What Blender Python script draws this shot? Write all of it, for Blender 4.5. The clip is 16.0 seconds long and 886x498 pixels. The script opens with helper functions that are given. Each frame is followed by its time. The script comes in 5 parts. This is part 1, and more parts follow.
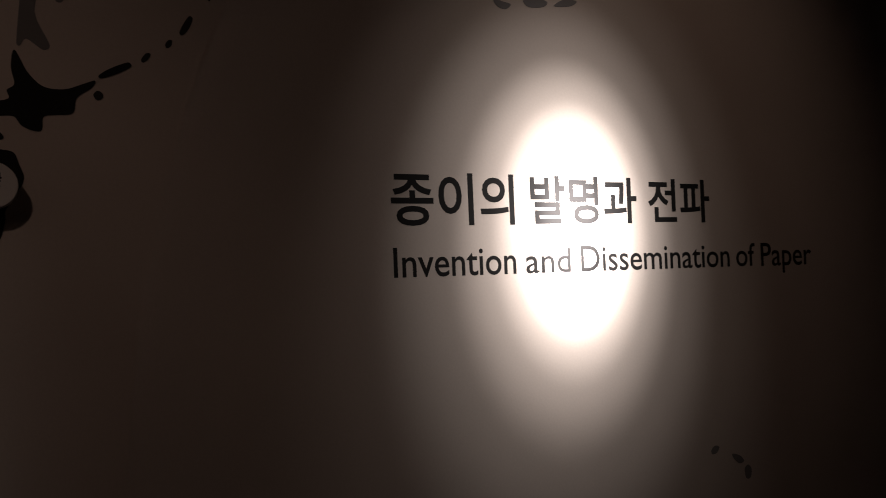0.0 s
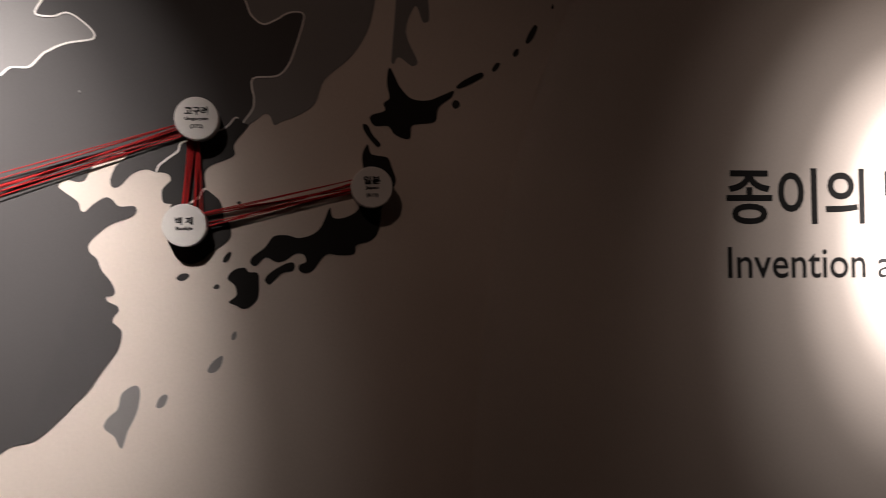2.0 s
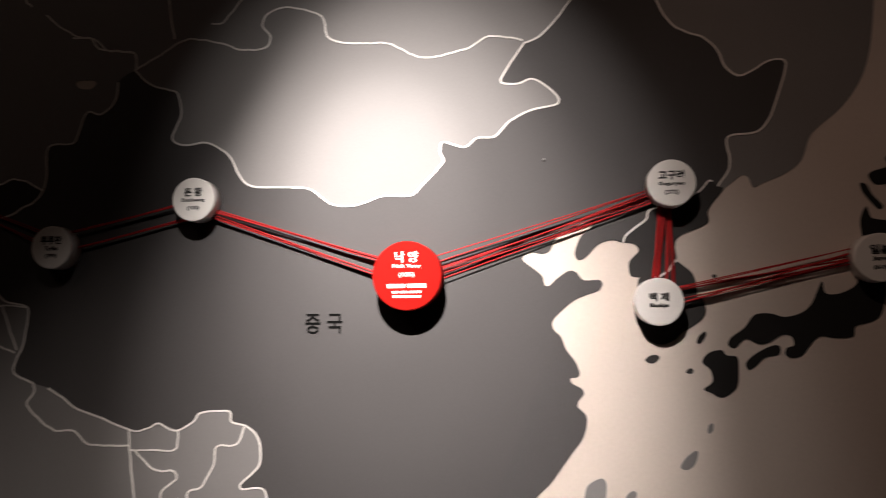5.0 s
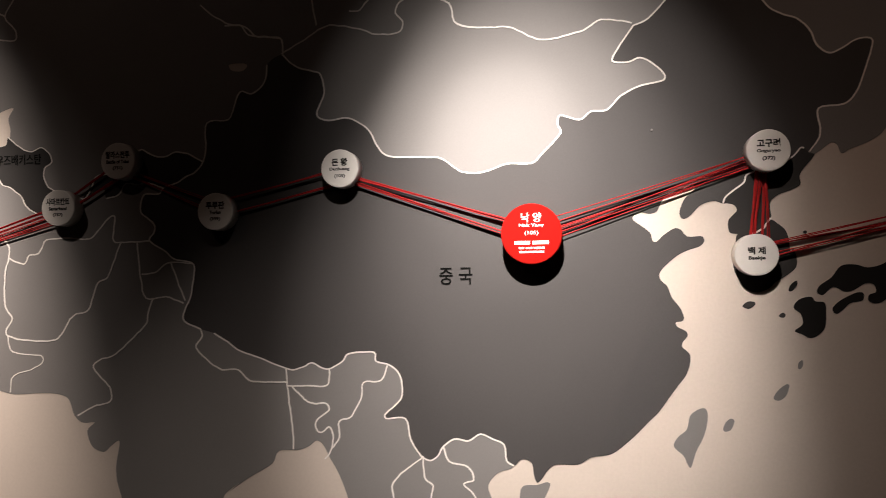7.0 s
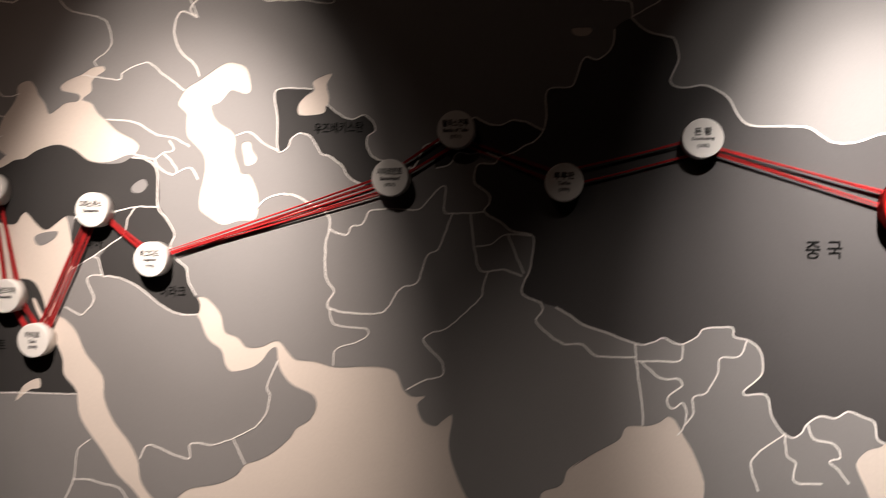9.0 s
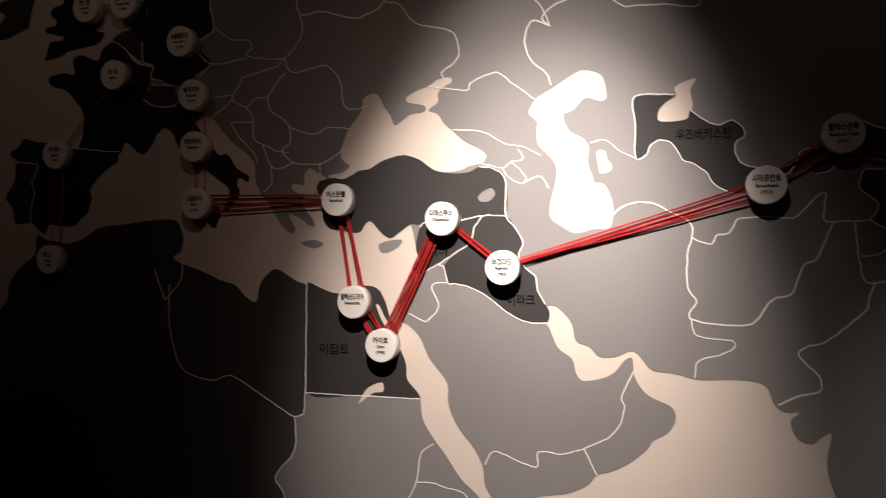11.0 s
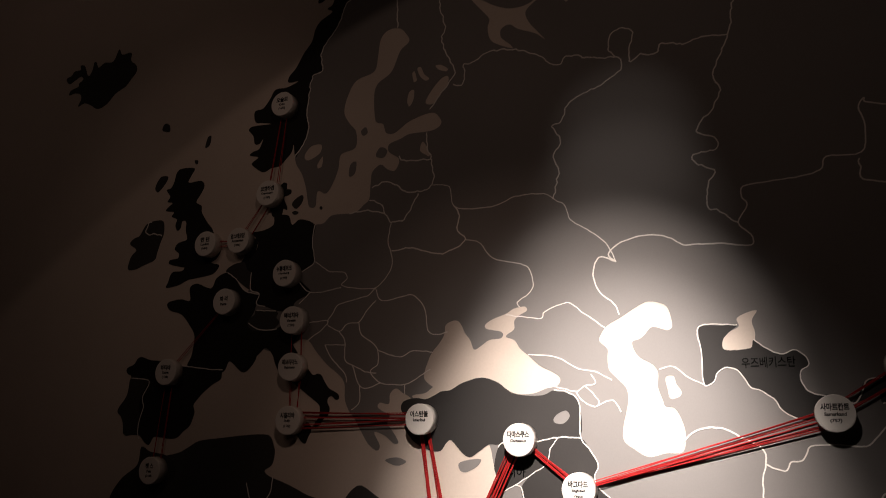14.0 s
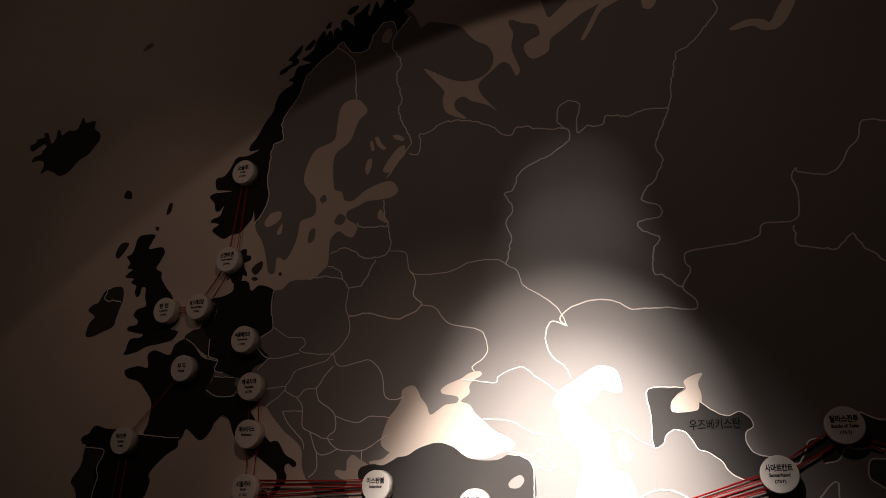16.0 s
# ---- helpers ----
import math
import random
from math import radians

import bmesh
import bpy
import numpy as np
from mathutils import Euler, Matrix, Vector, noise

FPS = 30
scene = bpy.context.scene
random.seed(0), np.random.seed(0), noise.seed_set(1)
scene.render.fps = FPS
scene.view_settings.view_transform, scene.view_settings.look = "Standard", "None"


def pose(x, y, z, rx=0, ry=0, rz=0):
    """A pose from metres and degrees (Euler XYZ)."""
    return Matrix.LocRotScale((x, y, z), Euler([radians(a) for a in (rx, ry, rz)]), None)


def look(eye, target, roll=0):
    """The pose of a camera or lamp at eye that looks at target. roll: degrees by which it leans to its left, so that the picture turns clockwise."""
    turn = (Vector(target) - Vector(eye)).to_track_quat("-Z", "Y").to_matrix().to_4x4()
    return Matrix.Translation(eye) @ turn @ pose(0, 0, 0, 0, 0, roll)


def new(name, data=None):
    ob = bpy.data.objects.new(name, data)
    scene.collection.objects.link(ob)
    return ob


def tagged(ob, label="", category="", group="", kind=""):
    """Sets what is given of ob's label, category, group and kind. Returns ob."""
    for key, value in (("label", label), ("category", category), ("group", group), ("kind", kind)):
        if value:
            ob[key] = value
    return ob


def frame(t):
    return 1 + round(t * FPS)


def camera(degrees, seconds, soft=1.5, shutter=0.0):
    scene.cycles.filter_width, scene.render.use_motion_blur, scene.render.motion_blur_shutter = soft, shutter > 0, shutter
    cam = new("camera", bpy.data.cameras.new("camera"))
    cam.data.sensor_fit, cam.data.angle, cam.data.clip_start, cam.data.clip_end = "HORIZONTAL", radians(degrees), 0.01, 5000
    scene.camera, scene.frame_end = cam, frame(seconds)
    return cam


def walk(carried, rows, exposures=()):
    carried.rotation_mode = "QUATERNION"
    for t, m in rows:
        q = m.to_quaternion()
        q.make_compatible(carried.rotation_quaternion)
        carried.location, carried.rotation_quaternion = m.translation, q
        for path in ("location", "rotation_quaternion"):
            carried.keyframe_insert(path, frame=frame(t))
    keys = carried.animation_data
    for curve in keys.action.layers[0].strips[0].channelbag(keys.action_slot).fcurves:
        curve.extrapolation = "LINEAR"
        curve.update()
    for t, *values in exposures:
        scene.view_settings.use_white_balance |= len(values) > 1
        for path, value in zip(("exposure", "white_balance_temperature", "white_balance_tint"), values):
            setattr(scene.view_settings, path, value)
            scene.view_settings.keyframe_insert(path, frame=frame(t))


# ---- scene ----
cam = camera(60.1, 16.0, soft=0.6, shutter=0.4)
PATH = [
    (0, (-0.775, -1.563, 1.56), (0.226, 0.169, 1.56), -2.5),
    (0.5, (-0.785, -1.563, 1.582), (0.12, 0.22, 1.55), -1.4),
    (1, (-0.819, -1.553, 1.574), (-0.12, 0.321, 1.547), -1.3),
    (1.5, (-0.855, -1.561, 1.586), (-0.373, 0.38, 1.558), -0.5),
    (2, (-0.909, -1.553, 1.575), (-0.566, 0.417, 1.579), -1.4),
    (2.5, (-0.988, -1.511, 1.622), (-0.8, 0.48, 1.668), -1.4),
    (3, (-1.04, -1.455, 1.625), (-0.94, 0.537, 1.776), -1.1),
    (3.5, (-1.056, -1.422, 1.637), (-0.99, 0.571, 1.796), -0.9),
    (4, (-1.098, -1.415, 1.62), (-1.113, 0.577, 1.795), -0.8),
    (4.5, (-1.245, -1.402, 1.654), (-1.345, 0.591, 1.787), -1.1),
    (5, (-1.342, -1.381, 1.626), (-1.595, 0.597, 1.783), -0.6),
    (5.2, (-1.355, -1.383, 1.626), (-1.678, 0.586, 1.763), -0.4),
    (7.3, (-1.576, -1.618, 1.613), (-1.889, 0.356, 1.656), -1.1),
    (7.5, (-1.634, -1.589, 1.612), (-1.933, 0.388, 1.647), -0.9),
    (8, (-1.838, -1.559, 1.615), (-2.129, 0.419, 1.666), 0.6),
    (8.5, (-2.03, -1.574, 1.661), (-2.356, 0.399, 1.707), 0.7),
    (9, (-2.252, -1.68, 1.642), (-2.583, 0.292, 1.606), -0.7),
    (9.5, (-2.413, -1.762, 1.603), (-2.802, 0.198, 1.52), -1.1),
    (10, (-2.583, -1.739, 1.616), (-3.052, 0.203, 1.53), -1.2),
    (10.2, (-2.671, -1.731, 1.648), (-3.153, 0.207, 1.554), -1.3),
    (12.3, (-2.86, -1.936, 1.689), (-3.659, -0.107, 1.818), 0.3),
    (12.5, (-2.843, -1.942, 1.722), (-3.643, -0.115, 1.87), -0.0),
    (13, (-2.808, -1.947, 1.728), (-3.587, -0.131, 2.032), -0.0),
    (13.5, (-2.799, -1.946, 1.734), (-3.559, -0.135, 2.114), -0.0),
    (14, (-2.78, -1.946, 1.723), (-3.526, -0.152, 2.196), -0.0),
    (14.5, (-2.757, -1.946, 1.73), (-3.477, -0.152, 2.244), -0.3),
    (15, (-2.745, -1.949, 1.733), (-3.437, -0.156, 2.288), -0.6),
    (15.5, (-2.736, -1.966, 1.735), (-3.405, -0.179, 2.335), -0.8),
    (16, (-2.718, -1.973, 1.735), (-3.382, -0.19, 2.35), -1.0),
]
walk(cam, [(t, look(eye, target, roll)) for t, eye, target, roll in PATH],
     exposures=[(0.0, -1.18, 6600, 10), (1.0, -1.15, 6600, 10), (1.5, -1.05, 6600, 10), (2.0, -0.58, 6600, 10), (2.5, 0.0, 6600, 10),
                (3.5, 0.08, 6620, 10), (4.5, -0.06, 6650, 10), (5.2, -0.15, 6700, 10), (7.5, -0.32, 6950, 10), (8.5, -0.32, 6950, 10),
                (9.0, -0.2, 6850, 10), (10.2, -0.22, 6750, 10), (12.3, -0.28, 6800, 10), (13.0, -0.28, 6800, 10), (14.0, -0.2, 6800, 10),
                (15.0, -0.05, 6800, 10), (16.0, 0.4, 6800, 10)])

# ---- light: ceiling spots over a dark gallery, plus two added fill lamps ----
world = bpy.data.worlds.new("gallery_dark")
scene.world = world
world.use_nodes = True
world.node_tree.nodes["Background"].inputs[0].default_value = (0.9, 0.75, 0.68, 1)
world.node_tree.nodes["Background"].inputs[1].default_value = 0.0


def spot(eye, target, watts, degrees, blend, colour, radius=0.03):
    data = bpy.data.lights.new("spot_or_fill", "SPOT")
    data.energy, data.spot_size, data.spot_blend = watts, radians(degrees), blend
    data.color, data.shadow_soft_size = colour, radius
    ob = new("spot_or_fill", data)
    ob.matrix_world = look(eye, target)
    return ob


COOL = (1.0, 0.94, 0.925)
CLEAR = (1.0, 0.93, 0.895)
WARM = (1.0, 0.885, 0.82)
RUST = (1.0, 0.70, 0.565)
# each fitting has a hot core, softer beams round it and a wide spill: aim, watts, cone, blend, colour
TITLE_SPOT = (0.52, -1.75, 3.30)
for aim, watts, cone, blend, tint in (
        ((0.52, 0, 1.61), 12000, 6, 1.0, COOL), ((0.53, 0, 1.60), 3600, 10, 1.0, COOL), ((0.53, 0, 1.60), 1650, 13, 1.0, COOL),
        ((0.52, 0, 1.60), 720, 18, 1.0, COOL), ((0.50, 0, 1.59), 180, 26, 1.0, COOL), ((0.50, 0, 1.56), 40, 37, 1.0, WARM),
        ((0.60, 0, 1.70), 6, 70, 1.0, RUST), ((0.95, 0, 1.90), 14, 50, 1.0, RUST)):
    spot(TITLE_SPOT, aim, watts, cone, blend, tint, 0.008)
EAST_SPOT = (-1.64, -1.45, 3.20)
for aim, watts, cone, blend, tint in (
        ((-1.63, 0, 1.83), 270, 12.5, 1.0, CLEAR), ((-1.60, 0, 1.82), 270, 21, 1.0, CLEAR), ((-1.52, 0, 1.78), 120, 27, 0.75, CLEAR), ((-1.62, 0, 1.75), 75, 31, 1.0, CLEAR),
        ((-1.60, 0, 1.45), 390, 29.5, 1.0, CLEAR), ((-1.43, 0, 1.46), 52, 31, 1.0, CLEAR), ((-1.24, 0, 1.58), 14, 28, 1.0, WARM), ((-2.08, 0, 0.86), 95, 31, 1.0, WARM),
        ((-1.74, 0, 1.12), 30, 30, 1.0, WARM), ((-0.86, 0, 1.60), 8.5, 36, 1.0, RUST), ((-0.78, 0, 1.70), 6, 50, 1.0, RUST),
        ((-0.60, 0, 1.70), 4.4, 85, 0.9, RUST)):
    spot(EAST_SPOT, aim, watts, cone, blend, tint, 0.012)
WEST_SPOT = (-3.06, -1.45, 3.20)
for aim, watts, cone, blend, tint in (
        ((-3.04, 0, 1.80), 65, 12, 1.0, CLEAR), ((-3.07, 0, 1.77), 175, 19, 1.0, CLEAR), ((-3.13, 0, 1.79), 180, 28, 1.0, WARM),
        ((-3.19, 0, 1.40), 380, 33, 0.9, WARM), ((-3.20, 0, 1.38), 36, 43, 1.0, WARM), ((-3.00, 0, 0.85), 18, 42, 1.0, WARM),
        ((-3.45, 0, 1.64), 15, 42, 1.0, RUST), ((-3.16, 0, 1.92), 20, 25, 1.0, CLEAR), ((-3.08, 0, 2.28), 12, 20, 1.0, WARM),
        ((-3.07, 0, 2.50), 6.5, 17, 1.0, WARM), ((-3.75, 0, 2.35), 1.3, 50, 1.0, RUST), ((-3.10, 0, 1.09), 3.7, 109, 0.06, RUST)):
    spot(WEST_SPOT, aim, watts, cone, blend, tint, 0.012)
# weak fill lamps added to lift the left and upper-left wall, no known fittings
spot((-4.30, -1.45, 3.20), (-4.40, 0, 2.30), 1.7, 62, 1.0, RUST)
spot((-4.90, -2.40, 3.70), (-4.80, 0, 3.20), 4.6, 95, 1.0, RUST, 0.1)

from mathutils import geometry

# ---- materials ----
def material(name, colour, rough=0.6, grain=0.06, scale=220.0, bump=0.05, metal=0.0, stain=0.06):
    m = bpy.data.materials.new(name)
    m.use_nodes = True
    nt = m.node_tree
    n, link = nt.nodes, nt.links.new
    b = n["Principled BSDF"]
    b.inputs["Specular IOR Level"].default_value = 0.3
    b.inputs["Roughness"].default_value, b.inputs["Metallic"].default_value = rough, metal
    co = n.new("ShaderNodeTexCoord")
    fine, broad = n.new("ShaderNodeTexNoise"), n.new("ShaderNodeTexNoise")
    fine.inputs["Scale"].default_value, fine.inputs["Detail"].default_value = scale, 4
    broad.inputs["Scale"].default_value, broad.inputs["Detail"].default_value = 2.3, 5
    for t in (fine, broad):
        link(co.outputs["Object"], t.inputs["Vector"])
    mixes = []
    for t, amount in ((fine, grain), (broad, stain)):
        r = n.new("ShaderNodeMapRange")
        r.inputs["From Min"].default_value, r.inputs["From Max"].default_value = 0.25, 0.75
        r.inputs["To Min"].default_value, r.inputs["To Max"].default_value = 1 - amount, 1 + amount
        link(t.outputs["Fac"], r.inputs["Value"])
        mixes.append(r)
    mul = n.new("ShaderNodeMath")
    mul.operation = "MULTIPLY"
    link(mixes[0].outputs[0], mul.inputs[0])
    link(mixes[1].outputs[0], mul.inputs[1])
    tint = n.new("ShaderNodeVectorMath")
    tint.operation = "SCALE"
    tint.inputs[0].default_value = colour
    link(mul.outputs[0], tint.inputs["Scale"])
    link(tint.outputs[0], b.inputs["Base Color"])
    if bump:
        bp = n.new("ShaderNodeBump")
        bp.inputs["Strength"].default_value, bp.inputs["Distance"].default_value = bump, 0.002
        link(fine.outputs["Fac"], bp.inputs["Height"])
        link(bp.outputs[0], b.inputs["Normal"])
    return m


CREAM = material("cream_wall_paint", (0.67, 0.585, 0.525), 0.75, 0.03, 160, 0.08)
GREY = material("mid_grey_vinyl", (0.222, 0.212, 0.211), 0.7, 0.03, 300, 0.03)
SLATE = material("dark_grey_vinyl", (0.068, 0.064, 0.065), 0.7, 0.04, 300, 0.03)
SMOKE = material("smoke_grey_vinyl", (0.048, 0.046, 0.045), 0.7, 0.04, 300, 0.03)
DARK = material("charcoal_vinyl", (0.036, 0.034, 0.034), 0.7, 0.04, 300, 0.03)
JET = material("black_vinyl", (0.013, 0.012, 0.012), 0.8, 0.04, 300, 0.02)
LINE = material("pale_line_paint", (0.84, 0.80, 0.77), 0.6, 0.03, 300, 0.0)
INK = material("black_vinyl_letter", (0.012, 0.011, 0.011), 0.6, 0.03, 300, 0.0)
PRINT = material("black_matt_print", (0.006, 0.006, 0.006), 0.9, 0.03, 300, 0.0)
PRINT.node_tree.nodes["Principled BSDF"].inputs["Specular IOR Level"].default_value = 0.02
WHITE = material("white_disc_lacquer", (0.80, 0.77, 0.74), 0.45, 0.02, 200, 0.02)
RED = material("red_disc_lacquer", (0.31, 0.006, 0.004), 0.7, 0.02, 200, 0.02)
RED.node_tree.nodes["Principled BSDF"].inputs["Specular IOR Level"].default_value = 0.08
PALE = material("white_print", (0.85, 0.83, 0.8), 0.5, 0.02, 200, 0.0)
THREAD = material("red_cotton_thread", (0.40, 0.016, 0.018), 0.85, 0.15, 900, 0.2)
FLOOR = material("dark_floor_vinyl", (0.06, 0.052, 0.05), 0.5, 0.1, 60, 0.1)
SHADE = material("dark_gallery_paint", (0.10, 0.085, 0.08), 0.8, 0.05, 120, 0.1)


# ---- helpers for meshes ----
def thing(name, label, category, group="", kind="", place=(0, 0, 0)):
    ob = new(name)
    ob.empty_display_size = 0.05
    ob.location = place
    return tagged(ob, label, category, group, kind)


def part(name, bm, mat, parent=None, label="", smooth=False):
    me = bpy.data.meshes.new(name)
    bm.to_mesh(me)
    bm.free()
    me.materials.append(mat)
    if smooth:
        for p in me.polygons:
            p.use_smooth = True
    ob = new(name, me)
    if parent:
        ob.parent = parent
    return tagged(ob, label)


def box(bm, x0, x1, y0, y1, z0, z1):
    bmesh.ops.create_cube(bm, size=1, matrix=Matrix.LocRotScale(
        ((x0 + x1) / 2, (y0 + y1) / 2, (z0 + z1) / 2), None, (abs(x1 - x0), abs(y1 - y0), abs(z1 - z0))))
    return bm


def rounded(points, closed=True, steps=4, tight=0.5):
    """Points of an even curve through the given ones; sharp turns stay nearly sharp."""
    p = [Vector(q) for q in points]
    n = len(p)
    out = []
    for i in range(n if closed else n - 1):
        a, b, c, d = ((p[(i + k) % n] for k in (-1, 0, 1, 2)) if closed else
                      (p[max(i - 1, 0)], p[i], p[i + 1], p[min(i + 2, n - 1)]))
        long = (c - b).length
        m0, m1 = (c - a) * tight, (d - b) * tight
        for m in (m0, m1):
            if m.length > long * 1.1:
                m *= long * 1.1 / m.length
        for s in range(steps):
            t = s / steps
            out.append((2 * t**3 - 3 * t**2 + 1) * b + (t**3 - 2 * t**2 + t) * m0
                       + (-2 * t**3 + 3 * t**2) * c + (t**3 - t**2) * m1)
    if not closed:
        out.append(p[-1])
    return out


def from_curve(name, curve, mat, parent, front, label="", fit=None, lean=0.0):
    """A flat curve or text as a thin mesh on the wall (x across, z up), its face at depth front."""
    tmp = bpy.data.objects.new("tmp", curve)
    scene.collection.objects.link(tmp)
    bpy.context.view_layer.update()
    me = bpy.data.meshes.new_from_object(tmp.evaluated_get(bpy.context.evaluated_depsgraph_get()))
    bpy.data.objects.remove(tmp)
    me.name = name
    co = np.empty(len(me.vertices) * 3)
    me.vertices.foreach_get("co", co)
    co = co.reshape(-1, 3)
    if fit:
        x0, x1, z0, z1 = fit
        lo, hi = co.min(0), co.max(0)
        co[:, 0] = x0 + (co[:, 0] - lo[0]) / max(hi[0] - lo[0], 1e-6) * (x1 - x0)
        co[:, 1] = z0 + (co[:, 1] - lo[1]) / max(hi[1] - lo[1], 1e-6) * (z1 - z0)
    top = co[:, 2].max()
    flat = np.stack([co[:, 0], front + (top - co[:, 2]), co[:, 1] + lean * co[:, 0]], -1)
    me.vertices.foreach_set("co", flat.ravel())
    me.materials.clear()
    me.materials.append(mat)
    for p in me.polygons:
        p.material_index = 0
    ob = new(name, me)
    ob.parent = parent
    return tagged(ob, label)


def inside(points, ring):
    """Which of the points lie within a closed ring."""
    hit = np.zeros(len(points), bool)
    for (x0, y0), (x1, y1) in zip(ring, np.roll(ring, -1, 0)):
        across = (y0 > points[:, 1]) != (y1 > points[:, 1])
        if across.any():
            hit ^= across & (points[:, 0] < (x1 - x0) * (points[:, 1] - y0) / (y1 - y0 if y1 != y0 else 1) + x0)
    return hit


def sheet(name, rings, mat, parent, front, thick=0.0012, label="", smooth=True):
    """A thin flat sheet with the given outer ring and holes, its face at depth front."""
    verts, edges, loops = [], [], []
    for ring in rings:
        pts = rounded(ring) if smooth else [Vector(p) for p in ring]
        k, n = len(verts), len(pts)
        verts += [v.to_2d() for v in pts]
        loops.append(np.array([v.to_2d() for v in pts]))
        edges += [(k + m, k + (m + 1) % n) for m in range(n)]
    at, _, tris, *_ = geometry.delaunay_2d_cdt(verts, edges, [], 2, 1e-6)
    bm = bmesh.new()
    vs = [bm.verts.new((v.x, front, v.y)) for v in at]
    mids = np.array([sum((at[k] for k in tri), Vector((0, 0))) / 3 for tri in tris])
    drop = np.zeros(len(tris), bool)
    for hole in loops[1:]:
        drop |= inside(mids, hole)
    for tri, out in zip(tris, drop):
        if out:
            continue
        f = bm.faces.new([vs[k] for k in tri])
        f.normal_update()
        if f.normal.y > 0:
            f.normal_flip()
    rim = [e for e in bm.edges if len(e.link_faces) == 1]
    made = bmesh.ops.extrude_edge_only(bm, edges=rim)["geom"]
    for v in made:
        if isinstance(v, bmesh.types.BMVert):
            v.co.y += thick
    bmesh.ops.delete(bm, geom=[v for v in bm.verts if not v.link_faces], context="VERTS")
    return part(name, bm, mat, parent, label)


def stripe(name, points, mat, parent, front, width=0.0037, label="", ragged=1.0):
    """A painted line of even width, with mitred turns, as a thin solid."""
    smooth, pts = rounded(points, closed=False, steps=5), []
    for a, b in zip(smooth, smooth[1:]):
        cuts = max(1, round((b - a).length / 0.007))
        pts += [a.lerp(b, k / cuts) for k in range(cuts)]
    pts.append(smooth[-1])
    for k, p in enumerate(pts[1:-1], 1):
        q = Vector((p.x * 62, p.y * 62, 3.1))
        pts[k] = p + 0.0042 * ragged * Vector((noise.noise(q), noise.noise(q + Vector((9, 4, 1)))))
    pts = [p for i, p in enumerate(pts) if i == 0 or (p - pts[i - 1]).length > 1e-5]
    bm = bmesh.new()
    last = None
    for i, p in enumerate(pts):
        d = (pts[min(i + 1, len(pts) - 1)] - pts[max(i - 1, 0)]).normalized()
        w = width * (0.5 + 0.09 * noise.noise(Vector((p.x * 9, p.y * 9, 0))))
        side = Vector((-d.y, d.x)) * w
        now = [bm.verts.new((q.x, y, q.y)) for q, y in ((p + side, front), (p - side, front), (p - side, front + 0.0007), (p + side, front + 0.0007))]
        if last:
            for k in range(3):
                j = (k + 3) % 4
                bm.faces.new((last[j], last[(j + 1) % 4], now[(j + 1) % 4], now[j]))
        last = now
    bmesh.ops.recalc_face_normals(bm, faces=bm.faces)
    return part(name, bm, mat, parent, label)


def text_curve(text, bold):
    cu = bpy.data.curves.new("text", "FONT")
    cu.body, cu.size, cu.extrude, cu.offset, cu.resolution_u = text, 1.0, 0.004, bold, 4
    return cu


def lettering(name, text, mat, parent, front, box4, bold=0.0, label="", lean=0.0):
    return from_curve(name, text_curve(text, bold), mat, parent, front, label, fit=box4, lean=lean)


def reach(text, bold):
    """How far to the right a line of text goes."""
    tmp = bpy.data.objects.new("tmp", text_curve(text, bold))
    scene.collection.objects.link(tmp)
    bpy.context.view_layer.update()
    far = max(c[0] for c in tmp.evaluated_get(bpy.context.evaluated_depsgraph_get()).bound_box)
    bpy.data.objects.remove(tmp)
    return far


def title_line(text, mat, parent, front, box4, bold, lean):
    """A line of separate stuck-on letters, one mesh each."""
    whole = lettering("letter", text, mat, parent, front, box4, bold, lean=lean)
    total = reach(text, bold)
    ends = [reach(text[:k + 1], bold) / total for k in range(len(text))]
    x0, x1 = box4[0], box4[1]
    low = 0.0
    for ch, e in zip(text, ends):
        if ch == " ":
            continue
        bm = bmesh.new()
        bm.from_mesh(whole.data)
        a, b = x0 + (x1 - x0) * low, x0 + (x1 - x0) * e
        seen, gone = set(), []
        for v in bm.verts:
            if v in seen:
                continue
            island, todo = [], [v]
            seen.add(v)
            while todo:
                w = todo.pop()
                island.append(w)
                for ed in w.link_edges:
                    o = ed.other_vert(w)
                    if o not in seen:
                        seen.add(o)
                        todo.append(o)
            mid = (min(w.co.x for w in island) + max(w.co.x for w in island)) / 2
            if not a < mid <= b + 1e-6:
                gone += island
        bmesh.ops.delete(bm, geom=gone, context="VERTS")
        if bm.verts:
            part("letter", bm, mat, parent)
        else:
            bm.free()
        low = e
    bpy.data.objects.remove(whole)


# ---- the room ----
bm = box(bmesh.new(), -7.2, 3.4, 0.0, 0.15, 0, 4.0)
tagged(part("wall_north", bm, CREAM), "cream painted gallery wall carrying the map", "wall", kind="structure")
bm = box(bmesh.new(), -7.2, 3.4, -5.15, -5.0, 0, 4.0)
tagged(part("wall_south", bm, SHADE), "dark painted gallery wall opposite the map", "wall", kind="structure")
bm = box(bmesh.new(), -7.35, -7.2, -5.15, 0.15, 0, 4.0)
tagged(part("wall_west", bm, SHADE), "dark painted gallery side wall", "wall", kind="structure")
bm = box(bmesh.new(), 3.4, 3.55, -5.15, 0.15, 0, 4.0)
tagged(part("wall_east", bm, SHADE), "dark painted gallery side wall", "wall", kind="structure")
bm = box(bmesh.new(), -7.35, 3.55, -5.15, 0.15, -0.1, 0)
tagged(part("floor", bm, FLOOR), "dark grey gallery floor", "floor", kind="structure")
bm = box(bmesh.new(), -7.35, 3.55, -5.15, 0.15, 4.0, 4.1)
